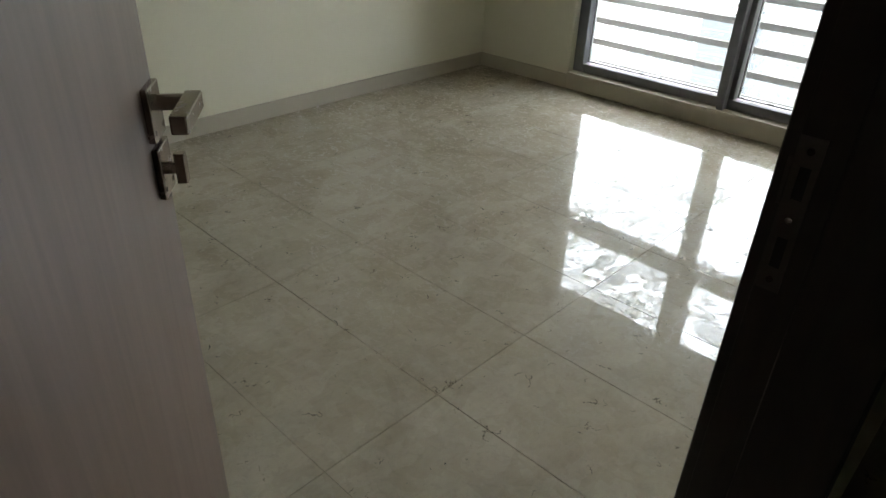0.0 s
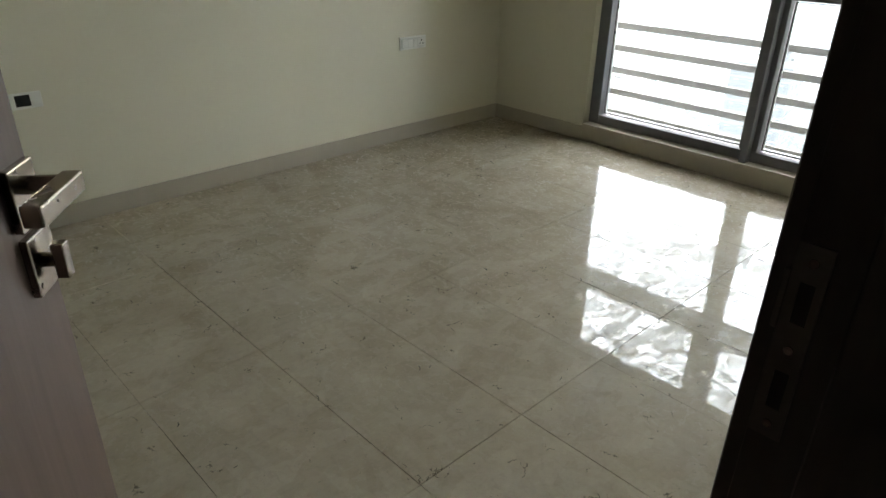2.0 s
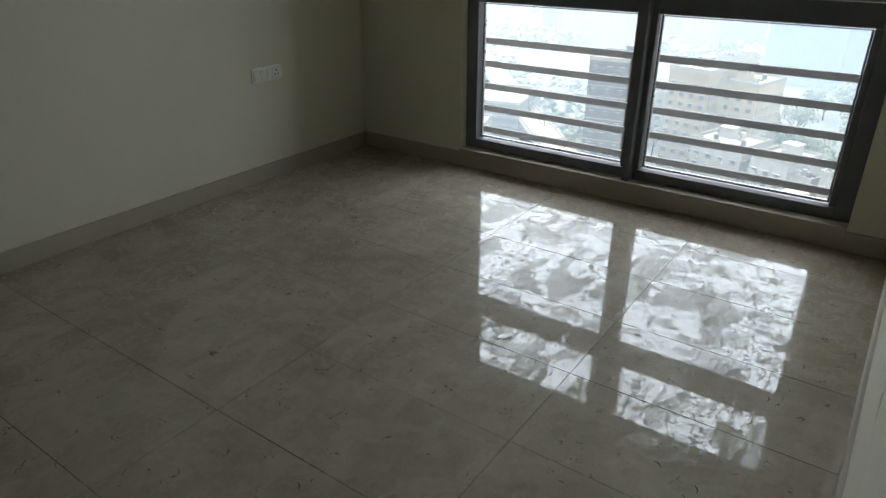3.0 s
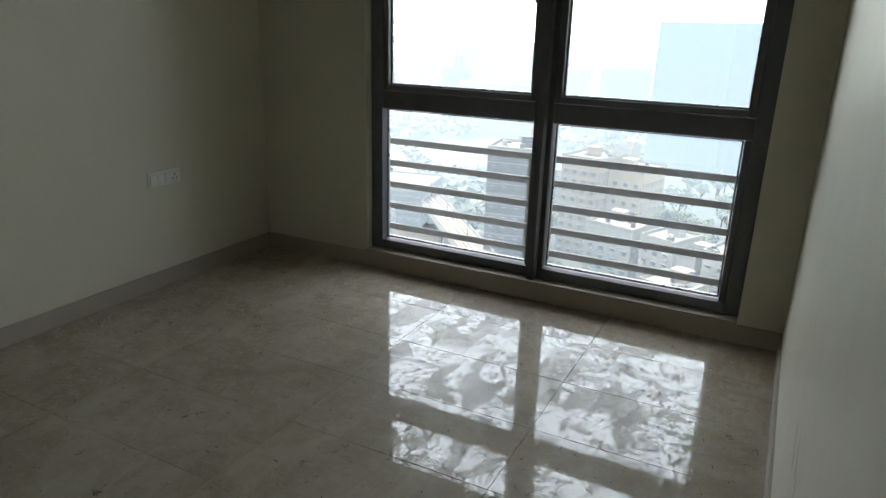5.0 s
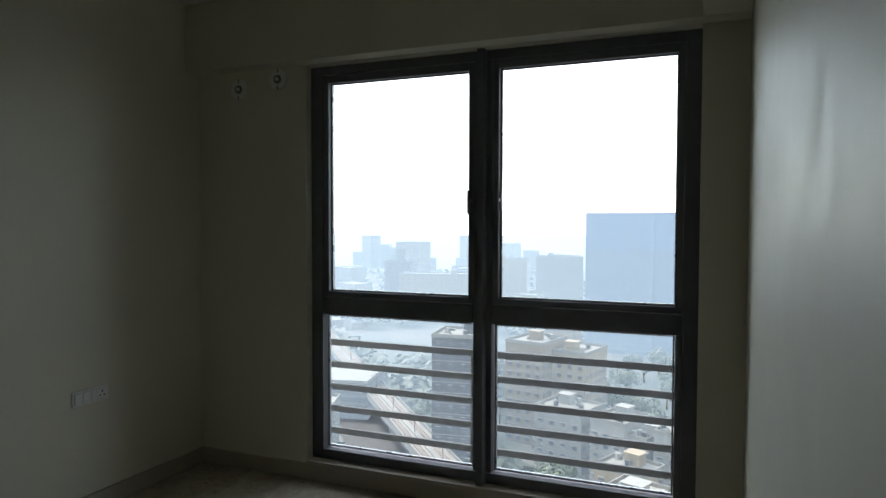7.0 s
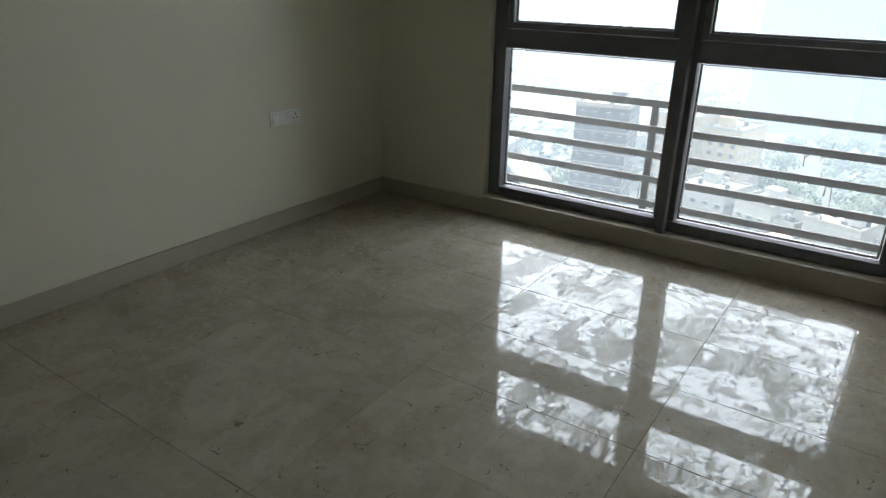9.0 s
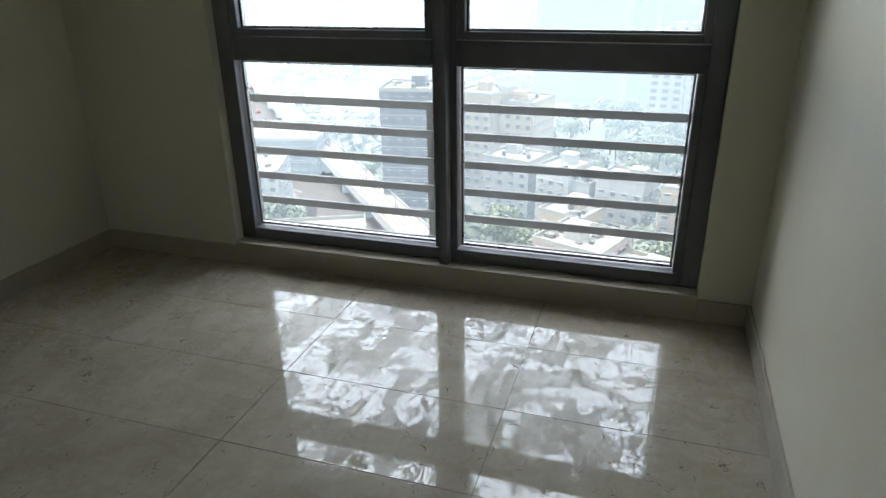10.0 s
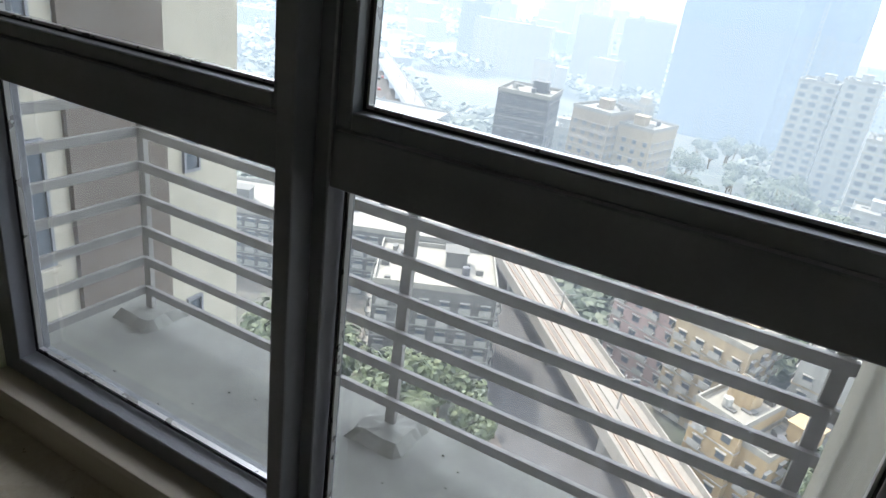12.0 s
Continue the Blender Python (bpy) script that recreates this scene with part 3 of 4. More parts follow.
def building(x, y, w, d, h, turn, tint, level=0, label="", storey=3.1, bays=3.4, win=(1.5, 1.4), sides=("s", "e", "w"), roof_bits=True, step=0, bay_every=2, low=0, base=GROUND, kind="apartment_building"):
    rng = random.Random(int(abs(x) * 7 + abs(y) * 13 + h))
    b = thing(kind, pose(x, y, base, 0, 0, turn), label, "building")
    blocks = [(-w / 2, w / 2, -d / 2, d / 2, h)]
    if step:
        blocks = [(-w / 2, w * 0.15, -d / 2, d / 2, h), (w * 0.15, w / 2, -d / 2 + 1.5, d / 2, h - step)]
    part("wall", join(*[box_bm(a, c, e, f, 0, g) for a, c, e, f, g in blocks]), cm(tint, level), b)
    for a, c, e, f, g in blocks:
        part("roof", join(box_bm(a + 0.2, c - 0.2, e + 0.2, f - 0.2, g, g + 0.05), box_bm(a - 0.15, c + 0.15, e - 0.15, e + 0.1, g - 0.2, g + 0.9), box_bm(a - 0.15, c + 0.15, f - 0.1, f + 0.15, g - 0.2, g + 0.9),
                          box_bm(a - 0.15, a + 0.1, e + 0.1, f - 0.1, g - 0.2, g + 0.9), box_bm(c - 0.1, c + 0.15, e + 0.1, f - 0.1, g - 0.2, g + 0.9)), cm("roof", level), b)
        if roof_bits:
            q = min(c - a, f - e)
            sx, sy = rng.uniform(a + q * 0.2, c - q * 0.45), rng.uniform(e + q * 0.25, f - q * 0.4)
            part("stair_head", join(box_bm(sx, sx + 4, sy, sy + 3.5, g + 0.05, g + 3.0), box_bm(sx - 0.3, sx + 4.3, sy - 0.3, sy + 3.8, g + 3.0, g + 3.2)), cm("white" if tint == "pink" else tint, level), b)
            for _ in range(3):
                px, py = rng.uniform(a + 1.2, c - 1.2), rng.uniform(e + 1.2, f - 1.2)
                part("water_tank", cyl_bm(0.75, 1.5, 12, pose(px, py, g + 0.85), bevel=0.1), cm("dark" if rng.random() < 0.5 else "white", level), b)
            part("roof_clutter", join(*[box_bm(px, px + rng.uniform(0.5, 2.2), py, py + rng.uniform(0.4, 1.4), g + 0.05, g + rng.uniform(0.3, 1.1))
                                       for px, py in [(rng.uniform(a + 0.6, c - 2.8), rng.uniform(e + 0.6, f - 2.0)) for _ in range(7)]]), cm("grey", level), b)
    if tint == "blue":
        # patched safety netting hung in strips over the upper storeys
        k = 0
        u = -w / 2
        while u < w / 2 - 0.5:
            wide = min(rng.uniform(4.5, 7.5), w / 2 - u)
            part("netting", box_bm(u + 0.05, u + wide - 0.05, -d / 2 - rng.uniform(0.5, 0.8), -d / 2 - 0.3, h - rng.uniform(19, 23), h + rng.uniform(0.2, 1.0)), cm("net", level), b)
            u += wide
        part("hoist_mast", join(*[box_bm(w / 2 - 1.5 + q, w / 2 - 1.2 + q, -d / 2 - 1.8, -d / 2 - 1.5, 0, h - 4) for q in (0, 1.4)], *[box_bm(w / 2 - 1.2, w / 2 - 0.1, -d / 2 - 1.8, -d / 2 - 1.6, z * 2.4, z * 2.4 + 0.5) for z in range(1, int(h / 2.4) - 2)]), cm("white", 2), b)
    bands = []
    for k in range(1, int(h // storey)):
        bands.append(box_bm(blocks[0][0] - 0.12, blocks[0][1] + 0.12, -d / 2 - 0.12, d / 2 + 0.12, k * storey - 0.12, k * storey + 0.08))
    if bands and level < 2:
        part("floor_band", join(*bands), cm("white" if tint != "white" else "cream", level), b)
    faces = {"s": (w, lambda u: (u, blocks_front(u)), 0), "e": (d, lambda u: (w / 2, u), 90), "w": (d, lambda u: (-w / 2, -u), -90), "n": (w, lambda u: (-u, d / 2), 180)}

    def blocks_front(u):
        for a, c, e, f, g in blocks:
            if a <= u <= c:
                return e
        return -d / 2
    for side in sides:
        span, place, rot = faces[side]
        count = max(1, int(span // bays))
        for i in range(count):
            u = (i - (count - 1) / 2) * span / count
            px, py = place(u)
            top = h - (step if step and (side == "e" or (side == "s" and u > w * 0.15)) else 0)
            for k in range(low, int(top // storey)):
                if tint == "blue" and k > top // storey - 7:
                    continue
                bay = bay_every and level == 0 and (i + (0 if side == "s" else 1)) % bay_every == 0
                o = new("window", window_mesh(win[0], win[1], level, bool(bay)))
                o.parent = b
                o.matrix_basis = pose(px, py, k * storey + 0.95, 0, 0, rot)
    return b


sheet = bmesh.new()
bmesh.ops.create_grid(sheet, x_segments=2, y_segments=2, size=4500)
ground = structure("ground", sheet, M_GROUND, "green and brown city ground below the tower")
ground.location = (0, 0, GROUND)

# the elevated railway and the road beside it run in one straight line
VA, VB = Vector((18.0, 62.0, 0)), Vector((-400.0, 560.0, 0))
V_TURN = math.degrees(math.atan2(VB.y - VA.y, VB.x - VA.x))
V_LEN = (VB - VA).length
via_frame = pose((VA.x + VB.x) / 2, (VA.y + VB.y) / 2, 0, 0, 0, V_TURN)
M_DECK = hazed("bleached concrete deck", (0.18, 0.163, 0.145), 0.0)
M_ASPHALT = plain("dark asphalt", (0.055, 0.055, 0.058), 0.9, var=0.2, scale=0.3, far=True)
M_RUST = plain("rusty rail steel", (0.20, 0.15, 0.12), 0.7, var=0.2, scale=1.0, far=True)


def viaduct():
    v = thing("railway_viaduct", via_frame @ pose(0, 0, -62), "pale concrete elevated railway with two tracks above the road", "viaduct")
    half = V_LEN / 2
    part("deck", box_bm(-half, half, -4.6, 4.6, -1.6, 0, 0.1), M_DECK, v)
    for s in (-1, 1):
        part("parapet", box_bm(-half, half, s * 4.6 - 0.12, s * 4.6 + 0.12, 0.01, 1.15), M_DECK, v)
    part("walkway", box_bm(-half, half, -0.5, 0.5, 0.01, 0.35), M_DECK, v)
    for y in (-3.1, -1.6, 1.6, 3.1):
        part("rail", box_bm(-half, half, y - 0.09, y + 0.09, 0.02, 0.30), M_RUST, v)
    for y in (-2.35, 2.35):
        part("track_bed", box_bm(-half, half, y - 0.35, y + 0.35, 0.015, 0.10), hazed("track bed grey", (0.12, 0.10, 0.085)) if "track bed grey" not in bpy.data.materials else bpy.data.materials["track bed grey"], v)
    me = mesh_of("pier", join(box_bm(-1.1, 1.1, -1.2, 1.2, -10, -2.6, 0.2), box_bm(-1.2, 1.2, -4.0, 4.0, -2.6, -1.62, 0.2)), M_DECK)
    mm = mesh_of("mast", join(box_bm(-0.12, 0.12, -0.12, 0.12, 0, 6.5), box_bm(-0.06, 0.06, -2.6, 0, 5.6, 5.75), box_bm(-0.05, 0.05, 0, 2.6, 5.6, 5.75)), M_RAIL)
    n = int(V_LEN // 28)
    for i in range(n):
        u = -half + 14 + i * 28
        for name, m in (("pier", me), ("mast", mm)):
            o = new(name, m)
            o.parent = v
            o.matrix_basis = pose(u, 0, 0 if name == "pier" else 0.36)
    return v


viaduct()
structure("road", box_bm(-V_LEN / 2, V_LEN / 2, -1.0, 17, GROUND + 0.02, GROUND + 0.12), M_ASPHALT, "dark asphalt road beside the viaduct").matrix_world = via_frame
structure("pavement", join(box_bm(-V_LEN / 2, V_LEN / 2, 17, 20, GROUND + 0.02, GROUND + 0.3), box_bm(-V_LEN / 2, V_LEN / 2, -9, -1.0, GROUND + 0.02, GROUND + 0.2)),
          hazed("dusty pavement", (0.12, 0.095, 0.075)), "dusty pale pavement along the road").matrix_world = via_frame


def train():
    t = thing("metro_train", via_frame @ pose(V_LEN / 2 - 172, 2.35, -61.7) @ pose(0, 0, 0), "white metro train standing on the elevated track", "train")
    for i in range(4):
        x = -i * 22.5
        part("carriage", box_bm(x - 21.6, x, -1.45, 1.45, 0.9, 4.2, 0.35, 2), cm("white", 0), t)
        part("window_band", box_bm(x - 20.8, x - 0.8, -1.47, 1.47, 2.2, 3.2), cm("glass", 0), t)
    return t


train()


def car_at(first, m):
    return copy_thing(first, m)


def car(color):
    c = thing("car", None, "small %s car on the asphalt road" % color[0], "car", "cars on the road")
    mat = plain("%s car paint" % color[0], color[1], 0.25, var=0.03)
    part("body", join(box_bm(-2.1, 2.1, -0.85, 0.85, 0.35, 0.95, 0.15, 2)), mat, c)
    part("cabin", box_bm(-1.2, 1.0, -0.75, 0.75, 0.95, 1.5, 0.2, 2), cm("glass", 0), c)
    part("roof_panel", box_bm(-0.9, 0.7, -0.65, 0.65, 1.5, 1.55, 0.02), mat, c)
    for x in (-1.3, 1.3):
        for y in (-0.82, 0.82):
            part("wheel", cyl_bm(0.33, 0.2, 14, pose(x, y, 0.33, 90)), M_GASKET, c)
    return c


rng = random.Random(3)
cars = [car(c) for c in (("white", (0.7, 0.7, 0.7)), ("black", (0.03, 0.03, 0.03)), ("red", (0.4, 0.05, 0.04)))]
for i in range(46):
    u = V_LEN / 2 - 20 - i * 8.5 - rng.uniform(0, 4)
    m = via_frame @ pose(u, rng.choice((1.5, 4.6, 8.0, 11.5, 14.6)), GROUND + 0.13, 0, 0, rng.uniform(-2, 2))
    if i < 3:
        cars[i].matrix_world = m
    else:
        car_at(cars[rng.randrange(3)], m)

# named buildings, by their plans and heights
building(-48, 101, 22, 18, 20, 28, "grey", 0, "grey concrete apartment block with a bright terrace roof", bay_every=1)
building(-88, 118, 62, 20, 16, 24, "grey", 0, "long grey concrete slab block with open corridors", bays=3.0, bay_every=1, roof_bits=True)
building(-128, 172, 40, 22, 16, 20, "white", 1, "low white block with a bright flat roof")
building(-150, 225, 60, 30, 14, 12, "grey", 1, "wide pale shed with a curved roof", roof_bits=False)
building(-9, 126, 15, 14, 22, -22, "pink", 0, "pink and white apartment house with balconies", bay_every=2)
building(3, 118, 14, 12, 20, -22, "cream", 0, "cream apartment house with arched balconies", bay_every=1)
building(10, 98, 12, 13, 17, -25, "yellow", 0, "yellow apartment house with stepped terraces", step=3.2)
building(22, 118, 12, 12, 21, -15, "white", 0, "white apartment house with balcony bays")
building(-38, 200, 16, 14, 18, -18, "white", 0, "white apartment house with arched gallery", bay_every=2)
building(-19, 192, 17, 14, 18, -24, "white", 0, "white apartment house with a roof terrace", step=3)
building(-3, 186, 14, 12, 18, -20, "white", 0, "white apartment house with a flat roof")
building(-16, 165, 13, 11, 14, -24, "cream", 0, "cream house with a tiled stair head")
building(14, 178, 14, 12, 19, -12, "cream", 0, "cream apartment house with balconies")
building(30, 160, 16, 14, 18, -8, "white", 0, "white apartment house beside palms")
building(-54, 222, 14, 18, 34, -14, "tan", 1, "tan residential tower with a blank side", bay_every=0)
building(-41, 226, 15, 18, 31, -14, "cream", 1, "cream residential tower with window rows", bay_every=0)
building(-67, 184, 15, 16, 41, 8, "dark", 1, "dark grey tower block with narrow windows", win=(0.9, 1.3))
building(-105, 492, 34, 24, 50, 12, "white", 2, "white tower with close rows of windows", bays=3.6, win=(2.2, 1.1), bay_every=0)
building(-150, 520, 26, 20, 46, 8, "cream", 3, "pale tower in the haze", bays=4.5, bay_every=0)
building(-34, 402, 66, 30, 80, 0, "blue", 3, "tall tower under construction in blue netting", bays=3.6, win=(1.7, 1.6), bay_every=0, roof_bits=False)
building(9, 432, 24, 30, 81, 0, "blue", 3, "second tall tower in blue netting", bays=3.6, win=(1.7, 1.6), bay_every=0, roof_bits=False)
building(6, 306, 14, 18, 47, -6, "white", 1, "white stepped residential tower with bays", bay_every=0, bays=4.4, win=(2.6, 1.7))
building(20, 300, 13, 16, 50, -6, "white", 1, "white residential tower with a stepped crown", bay_every=0, bays=4.4, win=(2.6, 1.7))
building(32, 270, 14, 16, 35, -6, "white", 1, "white residential tower with balcony stacks", bay_every=0, bays=4.4, win=(2.6, 1.7))
building(-240, 500, 24, 20, 44, 10, "grey", 3, "hazy tower with a clock turret", bays=4.5, bay_every=0, roof_bits=False)
building(-240, 500, 7, 7, 9, 10, "grey", 3, "square clock turret on the hazy tower", bay_every=0, roof_bits=False, base=GROUND + 44.06, kind="clock_turret")
building(-195, 470, 56, 20, 36, 14, "cream", 3, "long pale block in the haze", bays=5, bay_every=0)


def crane():
    c = thing("tower_crane", pose(-8, 402, GROUND + 80.1), "pale lattice tower crane on the netted tower", "crane")
    part("mast", join(*[box_bm(a, a + 0.3, b, b + 0.3, 0, 18) for a in (-1, 0.7) for b in (-1, 0.7)], *[box_bm(-1, 1, -1, -0.8, z, z + 0.25) for z in range(1, 18, 2)]), cm("white", 2), c)
    part("jib", join(box_bm(-8, 22, -0.4, 0.4, 14, 14.5), box_bm(-8, 22, -0.2, 0.2, 15.6, 15.9), *[box_bm(x, x + 0.25, -0.2, 0.2, 14.5, 15.6) for x in range(-8, 22, 2)]), cm("white", 2), c)


crane()

# the rest of the town: mid-rise blocks scattered to the horizon
rng = random.Random(21)
taken = [(-48, 101, 20), (-88, 118, 36), (-128, 172, 26), (-150, 225, 36), (0, 118, 26), (10, 98, 12), (22, 118, 12), (-38, 200, 14), (-19, 192, 14), (-3, 186, 13), (-16, 165, 12), (14, 178, 13), (30, 160, 14),
         (-48, 224, 20), (-68, 184, 16), (-105, 492, 26), (-34, 402, 42), (9, 432, 22), (14, 303, 22), (30, 270, 14), (-240, 500, 20), (-195, 470, 34)]
way = (VB - VA).normalized()
for _ in range(900):
    dist = 150 + 1150 * rng.random() ** 1.3
    az = radians(rng.uniform(-52, 24))
    x, y = dist * math.sin(az), dist * math.cos(az)
    off = (x - VA.x) * way.y - (y - VA.y) * way.x
    r = rng.uniform(8, 15) if dist < 450 else rng.uniform(12, 26)
    if -30 < off < 30 or any((x - a) ** 2 + (y - b) ** 2 < (r + c) ** 2 for a, b, c in taken):
        continue
    if -60 < x < 25 and 215 < y < 370:
        continue
    taken.append((x, y, r))
    level = 1 if dist < 320 else 2 if dist < 560 else 3
    h = rng.uniform(11, 26) if dist < 600 or rng.random() < 0.75 else rng.uniform(30, 60)
    tint = rng.choice(("white", "white", "cream", "cream", "grey", "tan", "roof"))
    size = r * 1.25
    if level == 3:
        building(x, y, size, size * rng.uniform(0.6, 0.9), h, rng.uniform(-25, 25), tint, 3, "pale distant block in the haze", bays=6, storey=3.6, win=(2.6, 1.5), sides=("s",), bay_every=0, roof_bits=False, low=1)
    else:
        building(x, y, size, size * rng.uniform(0.6, 0.9), h, rng.uniform(-30, 30), tint, level, "pale mid rise %s block among trees" % tint, bays=4.2, sides=("s", "w") if x > 0 else ("s", "e"), bay_every=0, roof_bits=level < 2, low=1)
    if len(taken) > 165:
        break


# low shops and sheds along the road and between the houses
rng = random.Random(31)
for _ in range(60):
    u, v = rng.uniform(60, 260), rng.choice((-1, 1)) * rng.uniform(14, 60)
    m = via_frame @ pose(V_LEN / 2 - u, v + 6, 0)
    x, y = m.translation.x, m.translation.y
    if any((x - a) ** 2 + (y - b) ** 2 < (c * 0.8 + 5) ** 2 for a, b, c in taken):
        continue
    taken.append((x, y, 5))
    sw, sd, sh = rng.uniform(5, 12), rng.uniform(4, 8), rng.uniform(3, 7)
    t = thing("low_shed", pose(x, y, GROUND, 0, 0, V_TURN + rng.uniform(-20, 20)), "low pale roofed shed between the houses", "shed")
    part("wall", box_bm(-sw / 2, sw / 2, -sd / 2, sd / 2, 0, sh), cm(rng.choice(("grey", "cream", "tan")), 0), t)
    part("roof", box_bm(-sw / 2 - 0.5, sw / 2 + 0.5, -sd / 2 - 0.5, sd / 2 + 0.5, sh, sh + 0.2), cm(rng.choice(("roof", "white", "blue", "red", "grey")), 0), t)


# ---- trees ----
def leaf_mat(name, a, b, glow=0.0):
    n = Nodes(name).world_place()
    rnd = n.add("ShaderNodeNewGeometry").outputs["Random Per Island"]
    c = n.ramp(rnd, [(0.0, a), (1.0, b)])
    # leaves take the same painted haze, glowing more farther out
    n.set(color=painted_haze(n, c), rough=0.7)
    return n.m


M_LEAF = leaf_mat("mixed green leaves", (0.022, 0.034, 0.015), (0.065, 0.082, 0.036))
M_LEAF_B = leaf_mat("hazed green leaves", (0.022, 0.034, 0.018), (0.058, 0.07, 0.04), 0.006)
M_BARK = plain("brown bark", (0.12, 0.09, 0.065), 0.9, var=0.3, scale=1.5)


def crown_bm(rng, radius, height, count, leaf=0.55):
    """Leaf clumps as small tilted quads spread in several lobes with gaps."""
    lobes = [(rng.uniform(-0.55, 0.55) * radius, rng.uniform(-0.55, 0.55) * radius, height + rng.uniform(-0.25, 0.35) * radius, rng.uniform(0.35, 0.6) * radius) for _ in range(8)]
    verts, faces = [], []
    for _ in range(count):
        cx, cy, cz, cr = rng.choice(lobes)
        d = Vector((rng.gauss(0, 1), rng.gauss(0, 1), rng.gauss(0, 0.8))).normalized() * cr * rng.uniform(0.6, 1.05)
        p = Vector((cx, cy, cz)) + d
        nrm = (d.normalized() + Vector((rng.uniform(-0.6, 0.6), rng.uniform(-0.6, 0.6), rng.uniform(0, 0.7)))).normalized()
        a = nrm.orthogonal().normalized()
        b = nrm.cross(a)
        s, q = leaf * rng.uniform(0.6, 1.4), rng.uniform(0.5, 1)
        k = len(verts)
        verts += [p - a * s, p - b * s * q, p + a * s, p + b * s * q]
        faces.append((k, k + 1, k + 2, k + 3))
    me = bpy.data.meshes.new("crown")
    me.from_pydata([tuple(v) for v in verts], [], faces)
    bm = bmesh.new()
    bm.from_mesh(me)
    bpy.data.meshes.remove(me)
    return bm


def limb(p, q, r0, r1):
    d = Vector(q) - Vector(p)
    m = Matrix.Translation((Vector(p) + Vector(q)) / 2) @ d.to_track_quat("Z", "Y").to_matrix().to_4x4()
    return cyl_bm(r0, d.length, 8, m, r1)


def tree(seed, radius=5.0, height=9.0):
    rng = random.Random(seed)
    t = thing("tree", None, "broad leafy green tree beside the buildings", "tree", "street trees")
    bits = [limb((0, 0, 0), (0.2, 0.1, height * 0.55), 0.35, 0.22)]
    for _ in range(5):
        a = rng.uniform(0, 6.28)
        bits.append(limb((0.2, 0.1, height * 0.5), (math.cos(a) * radius * 0.55, math.sin(a) * radius * 0.55, height * rng.uniform(0.85, 1.05)), 0.18, 0.05))
    part("trunk", join(*bits), M_BARK, t)
    part("crown", crown_bm(rng, radius, height, 900), M_LEAF, t)
    return t


def palm(seed):
    rng = random.Random(seed)
    t = thing("palm_tree", None, "tall coconut palm with arching fronds", "palm tree", "palms")
    part("trunk", join(limb((0, 0, 0), (0.3, 0, 5), 0.22, 0.17), limb((0.3, 0, 4.9), (0.9, 0, 11), 0.17, 0.13)), M_BARK, t)
    verts, faces = [], []
    for i in range(15):
        a = i * 2.4 + rng.uniform(-0.2, 0.2)
        rise, ln = rng.uniform(0.2, 1.0), rng.uniform(3.2, 4.4)
        for s in range(16):
            u = s / 16
            px, pz = u * ln, rise * u * ln * 0.6 - u * u * ln * 0.75
            for side in (-1, 1):
                w = 0.95 * math.sin(math.pi * min(1, u + 0.12)) + 0.1
                k = len(verts)
                ca, sa = math.cos(a), math.sin(a)
                for du, dw, dz in ((0, 0, 0), (0.16, 0, 0), (0.30, side * w, -0.35)):
                    x_, y_ = px + du, dw
                    verts.append((0.9 + x_ * ca - y_ * sa, x_ * sa + y_ * ca, 11 + pz + dz))
                faces.append((k, k + 1, k + 2))
    me = bpy.data.meshes.new("fronds")
    me.from_pydata(verts, [], faces)
    me.materials.append(M_LEAF)
    f = new("fronds", me)
    f.parent = t
    return t


rng = random.Random(8)
kinds = [tree(1), tree(2, 4.0, 8.0), tree(3, 6.5, 11.0), palm(4), palm(5)]
spots = []
# clumps near the road, between the houses and in the green below
for cx, cy, sx, sy, n in ((-20, 78, 26, 10, 26), (-6, 100, 7, 8, 8), (-52, 78, 22, 8, 16), (-10, 148, 16, 9, 18), (12, 140, 18, 9, 18), (24, 98, 8, 12, 10), (-28, 162, 10, 10, 12), (-58, 140, 8, 10, 6),
                          (-18, 260, 34, 34, 42), (-95, 150, 20, 12, 12), (-75, 220, 20, 14, 14), (-110, 210, 26, 20, 14), (22, 210, 24, 16, 16), (-20, 225, 20, 12, 10), (0, 330, 40, 20, 20)):
    for _ in range(n):
        spots.append((cx + rng.uniform(-sx, sx), cy + rng.uniform(-sy, sy)))
first = set()
for x, y in spots:
    off = (x - VA.x) * way.y - (y - VA.y) * way.x
    if -21 < off < 7 or any(abs(x - a) < c * 0.75 and abs(y - b) < c * 0.75 for a, b, c in taken):
        continue
    k = rng.choice((0, 0, 1, 1, 2, 3, 4))
    m = pose(x, y, GROUND, 0, 0, rng.uniform(0, 360)) @ Matrix.Scale(rng.uniform(0.75, 1.15), 4)
    if k not in first:
        first.add(k)
        kinds[k].matrix_world = m
    else:
        o = copy_thing(kinds[k], m)
        o.scale = m.to_scale()
for k in range(5):
    if k not in first:
        kinds[k].location = (30 + 6 * k, 140, GROUND)


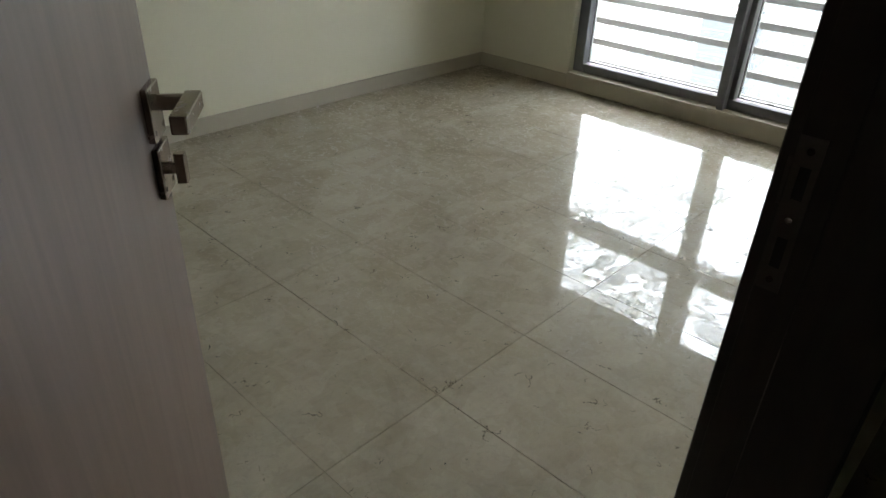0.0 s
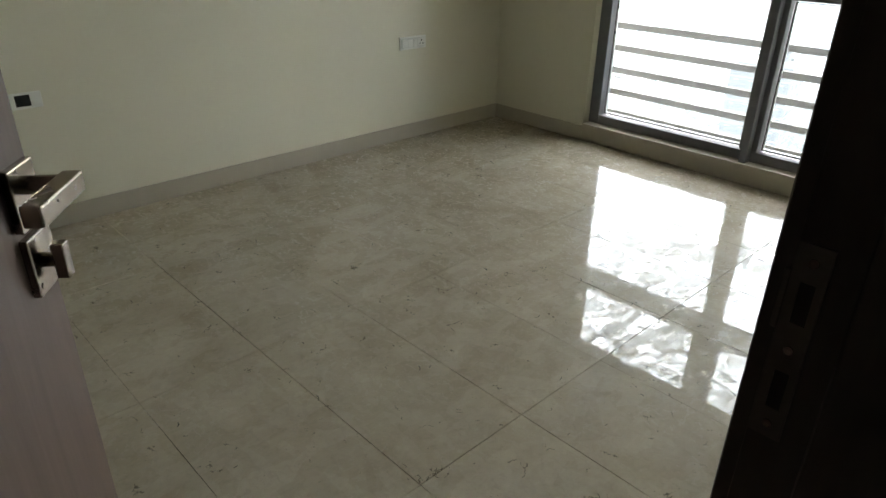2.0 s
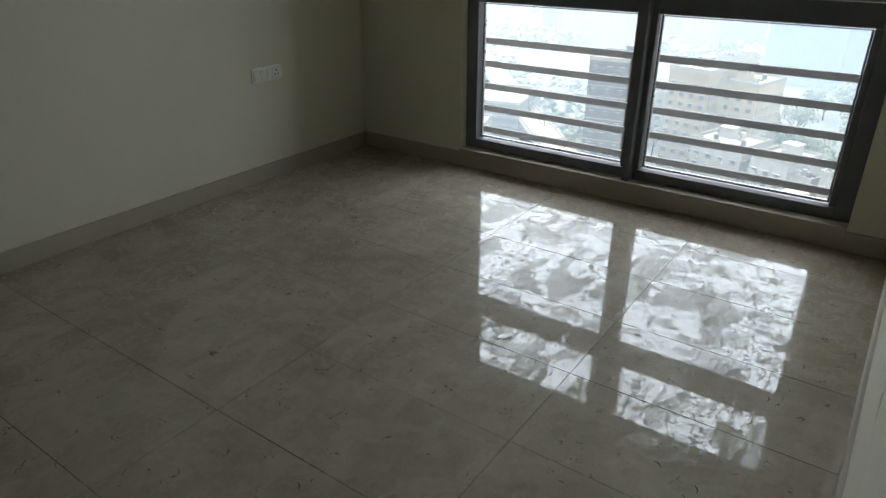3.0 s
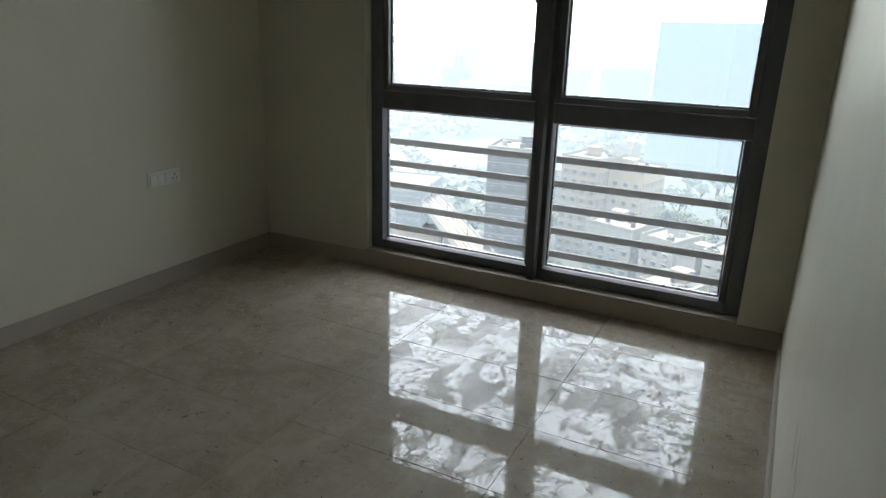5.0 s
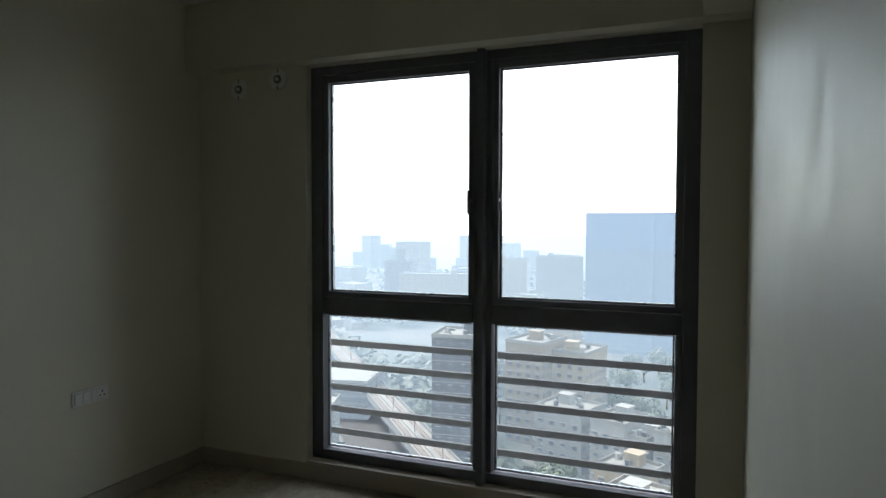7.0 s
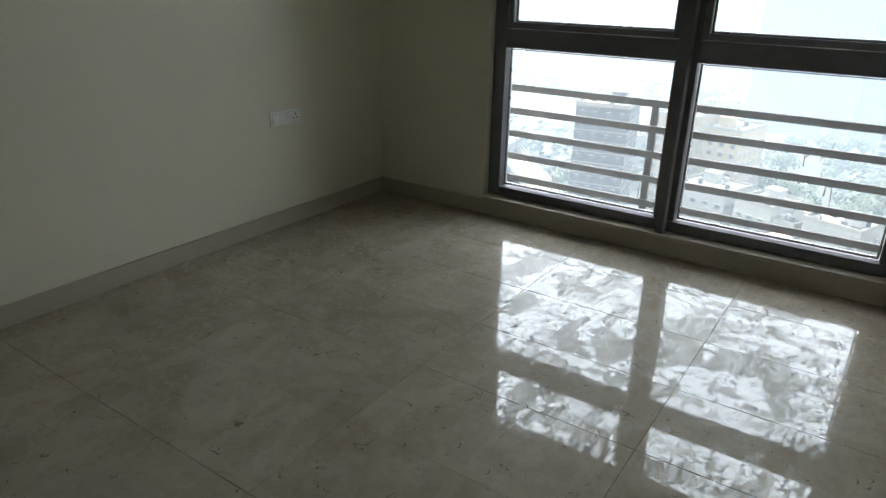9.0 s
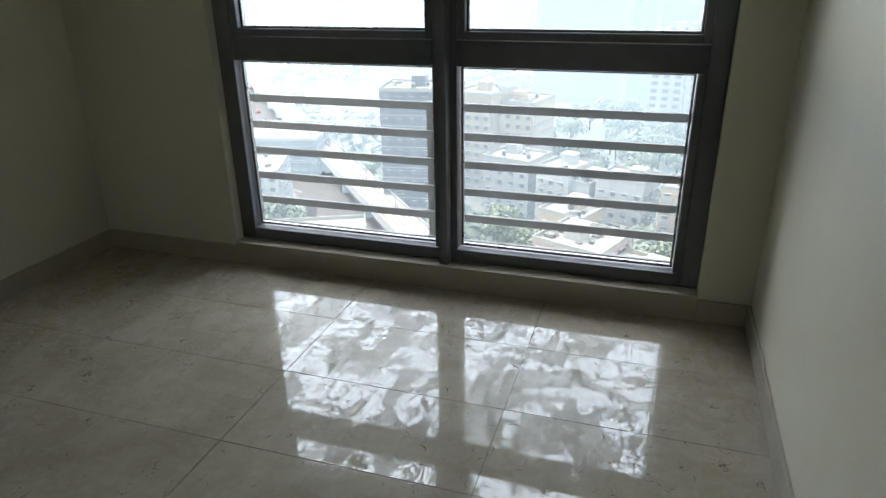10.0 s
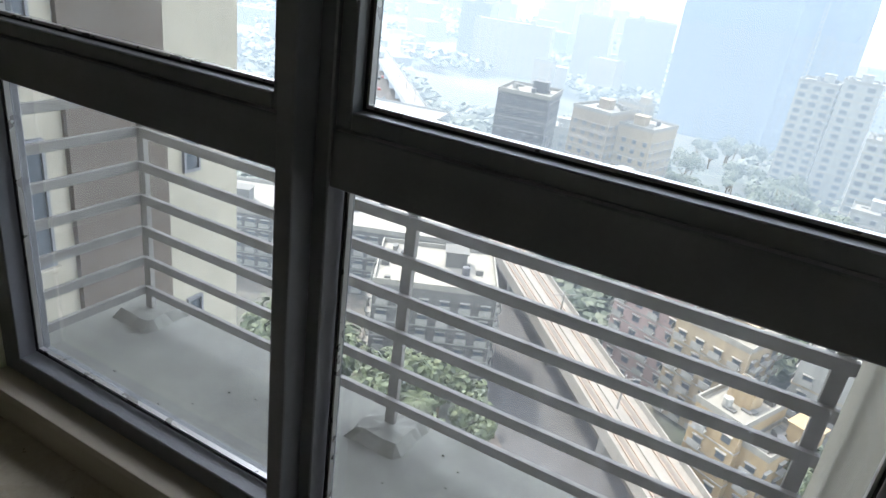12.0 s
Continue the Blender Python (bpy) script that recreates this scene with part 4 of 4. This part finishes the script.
def woods():
    """Far tree cover between the blocks."""
    r = np.random.default_rng(4)
    n = 26000
    dist = 110 + 900 * r.random(n) ** 1.2
    az = np.radians(r.uniform(-54, 26, n))
    cx, cy = dist * np.sin(az), dist * np.cos(az)
    keep = (np.sin(cx * 0.05) + np.sin(cy * 0.043 + 1.3) + np.sin((cx + cy) * 0.021) > 0.1)
    off = (cx - VA.x) * way.y - (cy - VA.y) * way.x
    keep &= ~((off > -22) & (off < 8))
    for a, b, c in taken:
        keep &= (cx - a) ** 2 + (cy - b) ** 2 > (c * 0.85) ** 2
    cx, cy, dist = cx[keep], cy[keep], dist[keep]
    n = len(cx)
    per = 5
    verts = np.zeros((n, per, 4, 3))
    for j in range(per):
        s = r.uniform(0.9, 2.0, n) * (0.8 + dist / 500)
        px, py, pz = cx + r.uniform(-1.8, 1.8, n), cy + r.uniform(-1.8, 1.8, n), GROUND + r.uniform(3.5, 8.5, n)
        a = r.uniform(0, 6.28, n)
        tx, ty = r.uniform(-0.7, 0.7, n), r.uniform(-0.7, 0.7, n)
        for q, (u, v) in enumerate(((-1, 0), (0, -0.7), (1, 0), (0, 0.7))):
            dx, dy = u * np.cos(a) - v * np.sin(a), u * np.sin(a) + v * np.cos(a)
            verts[:, j, q, 0] = px + dx * s
            verts[:, j, q, 1] = py + dy * s
            verts[:, j, q, 2] = pz + (dx * tx + dy * ty) * s
    me = bpy.data.meshes.new("woods")
    idx = np.arange(n * per * 4).reshape(-1, 4)
    me.from_pydata(verts.reshape(-1, 3).tolist(), [], idx.tolist())
    me.materials.append(M_LEAF_B)
    tagged(new("distant_woods", me), "hazy green tree cover between the blocks", "trees", kind="stuff")


woods()

# ---- floor tiles ----
def floor_tiles():
    gap = 0.0009
    meshes = {}
    xs = [-0.115, 0.71, 1.535, 2.360, 3.185, 4.010, 4.835]
    ys = [0.0] + [-0.415 - 0.4115 * k for k in range(12)]
    for i in range(len(xs) - 1):
        for j in range(len(ys) - 1):
            x0, x1, y1, y0 = max(xs[i], 0.0), min(xs[i + 1], 5.0), ys[j], max(ys[j + 1], BACK)
            if y0 >= y1 or (xs[i] > 3.2 and y1 > -1.6):
                continue
            key = (round(x1 - x0, 3), round(y1 - y0, 3))
            if key not in meshes:
                w, d = key
                meshes[key] = mesh_of("tile", box_bm(gap, w - gap, gap, d - gap, -0.0085, 0.0, 0.0003), M_FLOOR)
            ob = new("tile", meshes[key])
            ob.location = (x0, y0, 0)
            ob.parent = floor
    return


floor_tiles()


def debris():
    """Tiny dark chips and curled scraps lying on the floor and the ledge."""
    rng = random.Random(11)
    bm = bmesh.new()
    for _ in range(210):
        x, y = rng.uniform(0.25, 3.1), rng.uniform(-3.3, -0.1)
        if rng.random() < 0.35:
            x, y = rng.uniform(1.6, 3.1), rng.uniform(-1.9, -0.3)
        a, ln, w = rng.uniform(0, math.pi), rng.uniform(0.006, 0.036), rng.uniform(0.0005, 0.0017)
        pts = []
        for i in range(4):
            s = (i / 3 - 0.5) * ln
            b = (i - 1.5) ** 2 * ln * 0.08
            cx, cy = x + s * math.cos(a) - b * math.sin(a), y + s * math.sin(a) + b * math.cos(a)
            ww = w * (0.4 if i in (0, 3) else 1)
            pts.append((bm.verts.new((cx - ww * math.sin(a), cy + ww * math.cos(a), 0.0006)), bm.verts.new((cx + ww * math.sin(a), cy - ww * math.cos(a), 0.0006 + w * 0.5))))
        for p, q in zip(pts, pts[1:]):
            bm.faces.new((p[0], q[0], q[1], p[1]))
    tagged(part("floor_debris", bm, M_SCUFF), "tiny dark chips and scraps scattered on the stone floor", "debris", kind="stuff")
    bm = bmesh.new()
    for _ in range(60):
        x, y, s = rng.uniform(-0.4, 3.1), rng.uniform(0.5, 1.5), rng.uniform(0.003, 0.010)
        bmesh.ops.create_icosphere(bm, subdivisions=1, radius=s, matrix=Matrix.Translation((x, y, LEDGE + s * 0.4)) @ Matrix.Diagonal((1, rng.uniform(0.5, 1), 0.6, 1)))
    tagged(part("ledge_grit", bm, M_LEDGE), "small cement crumbs on the grey ledge", "grit", kind="stuff")


debris()
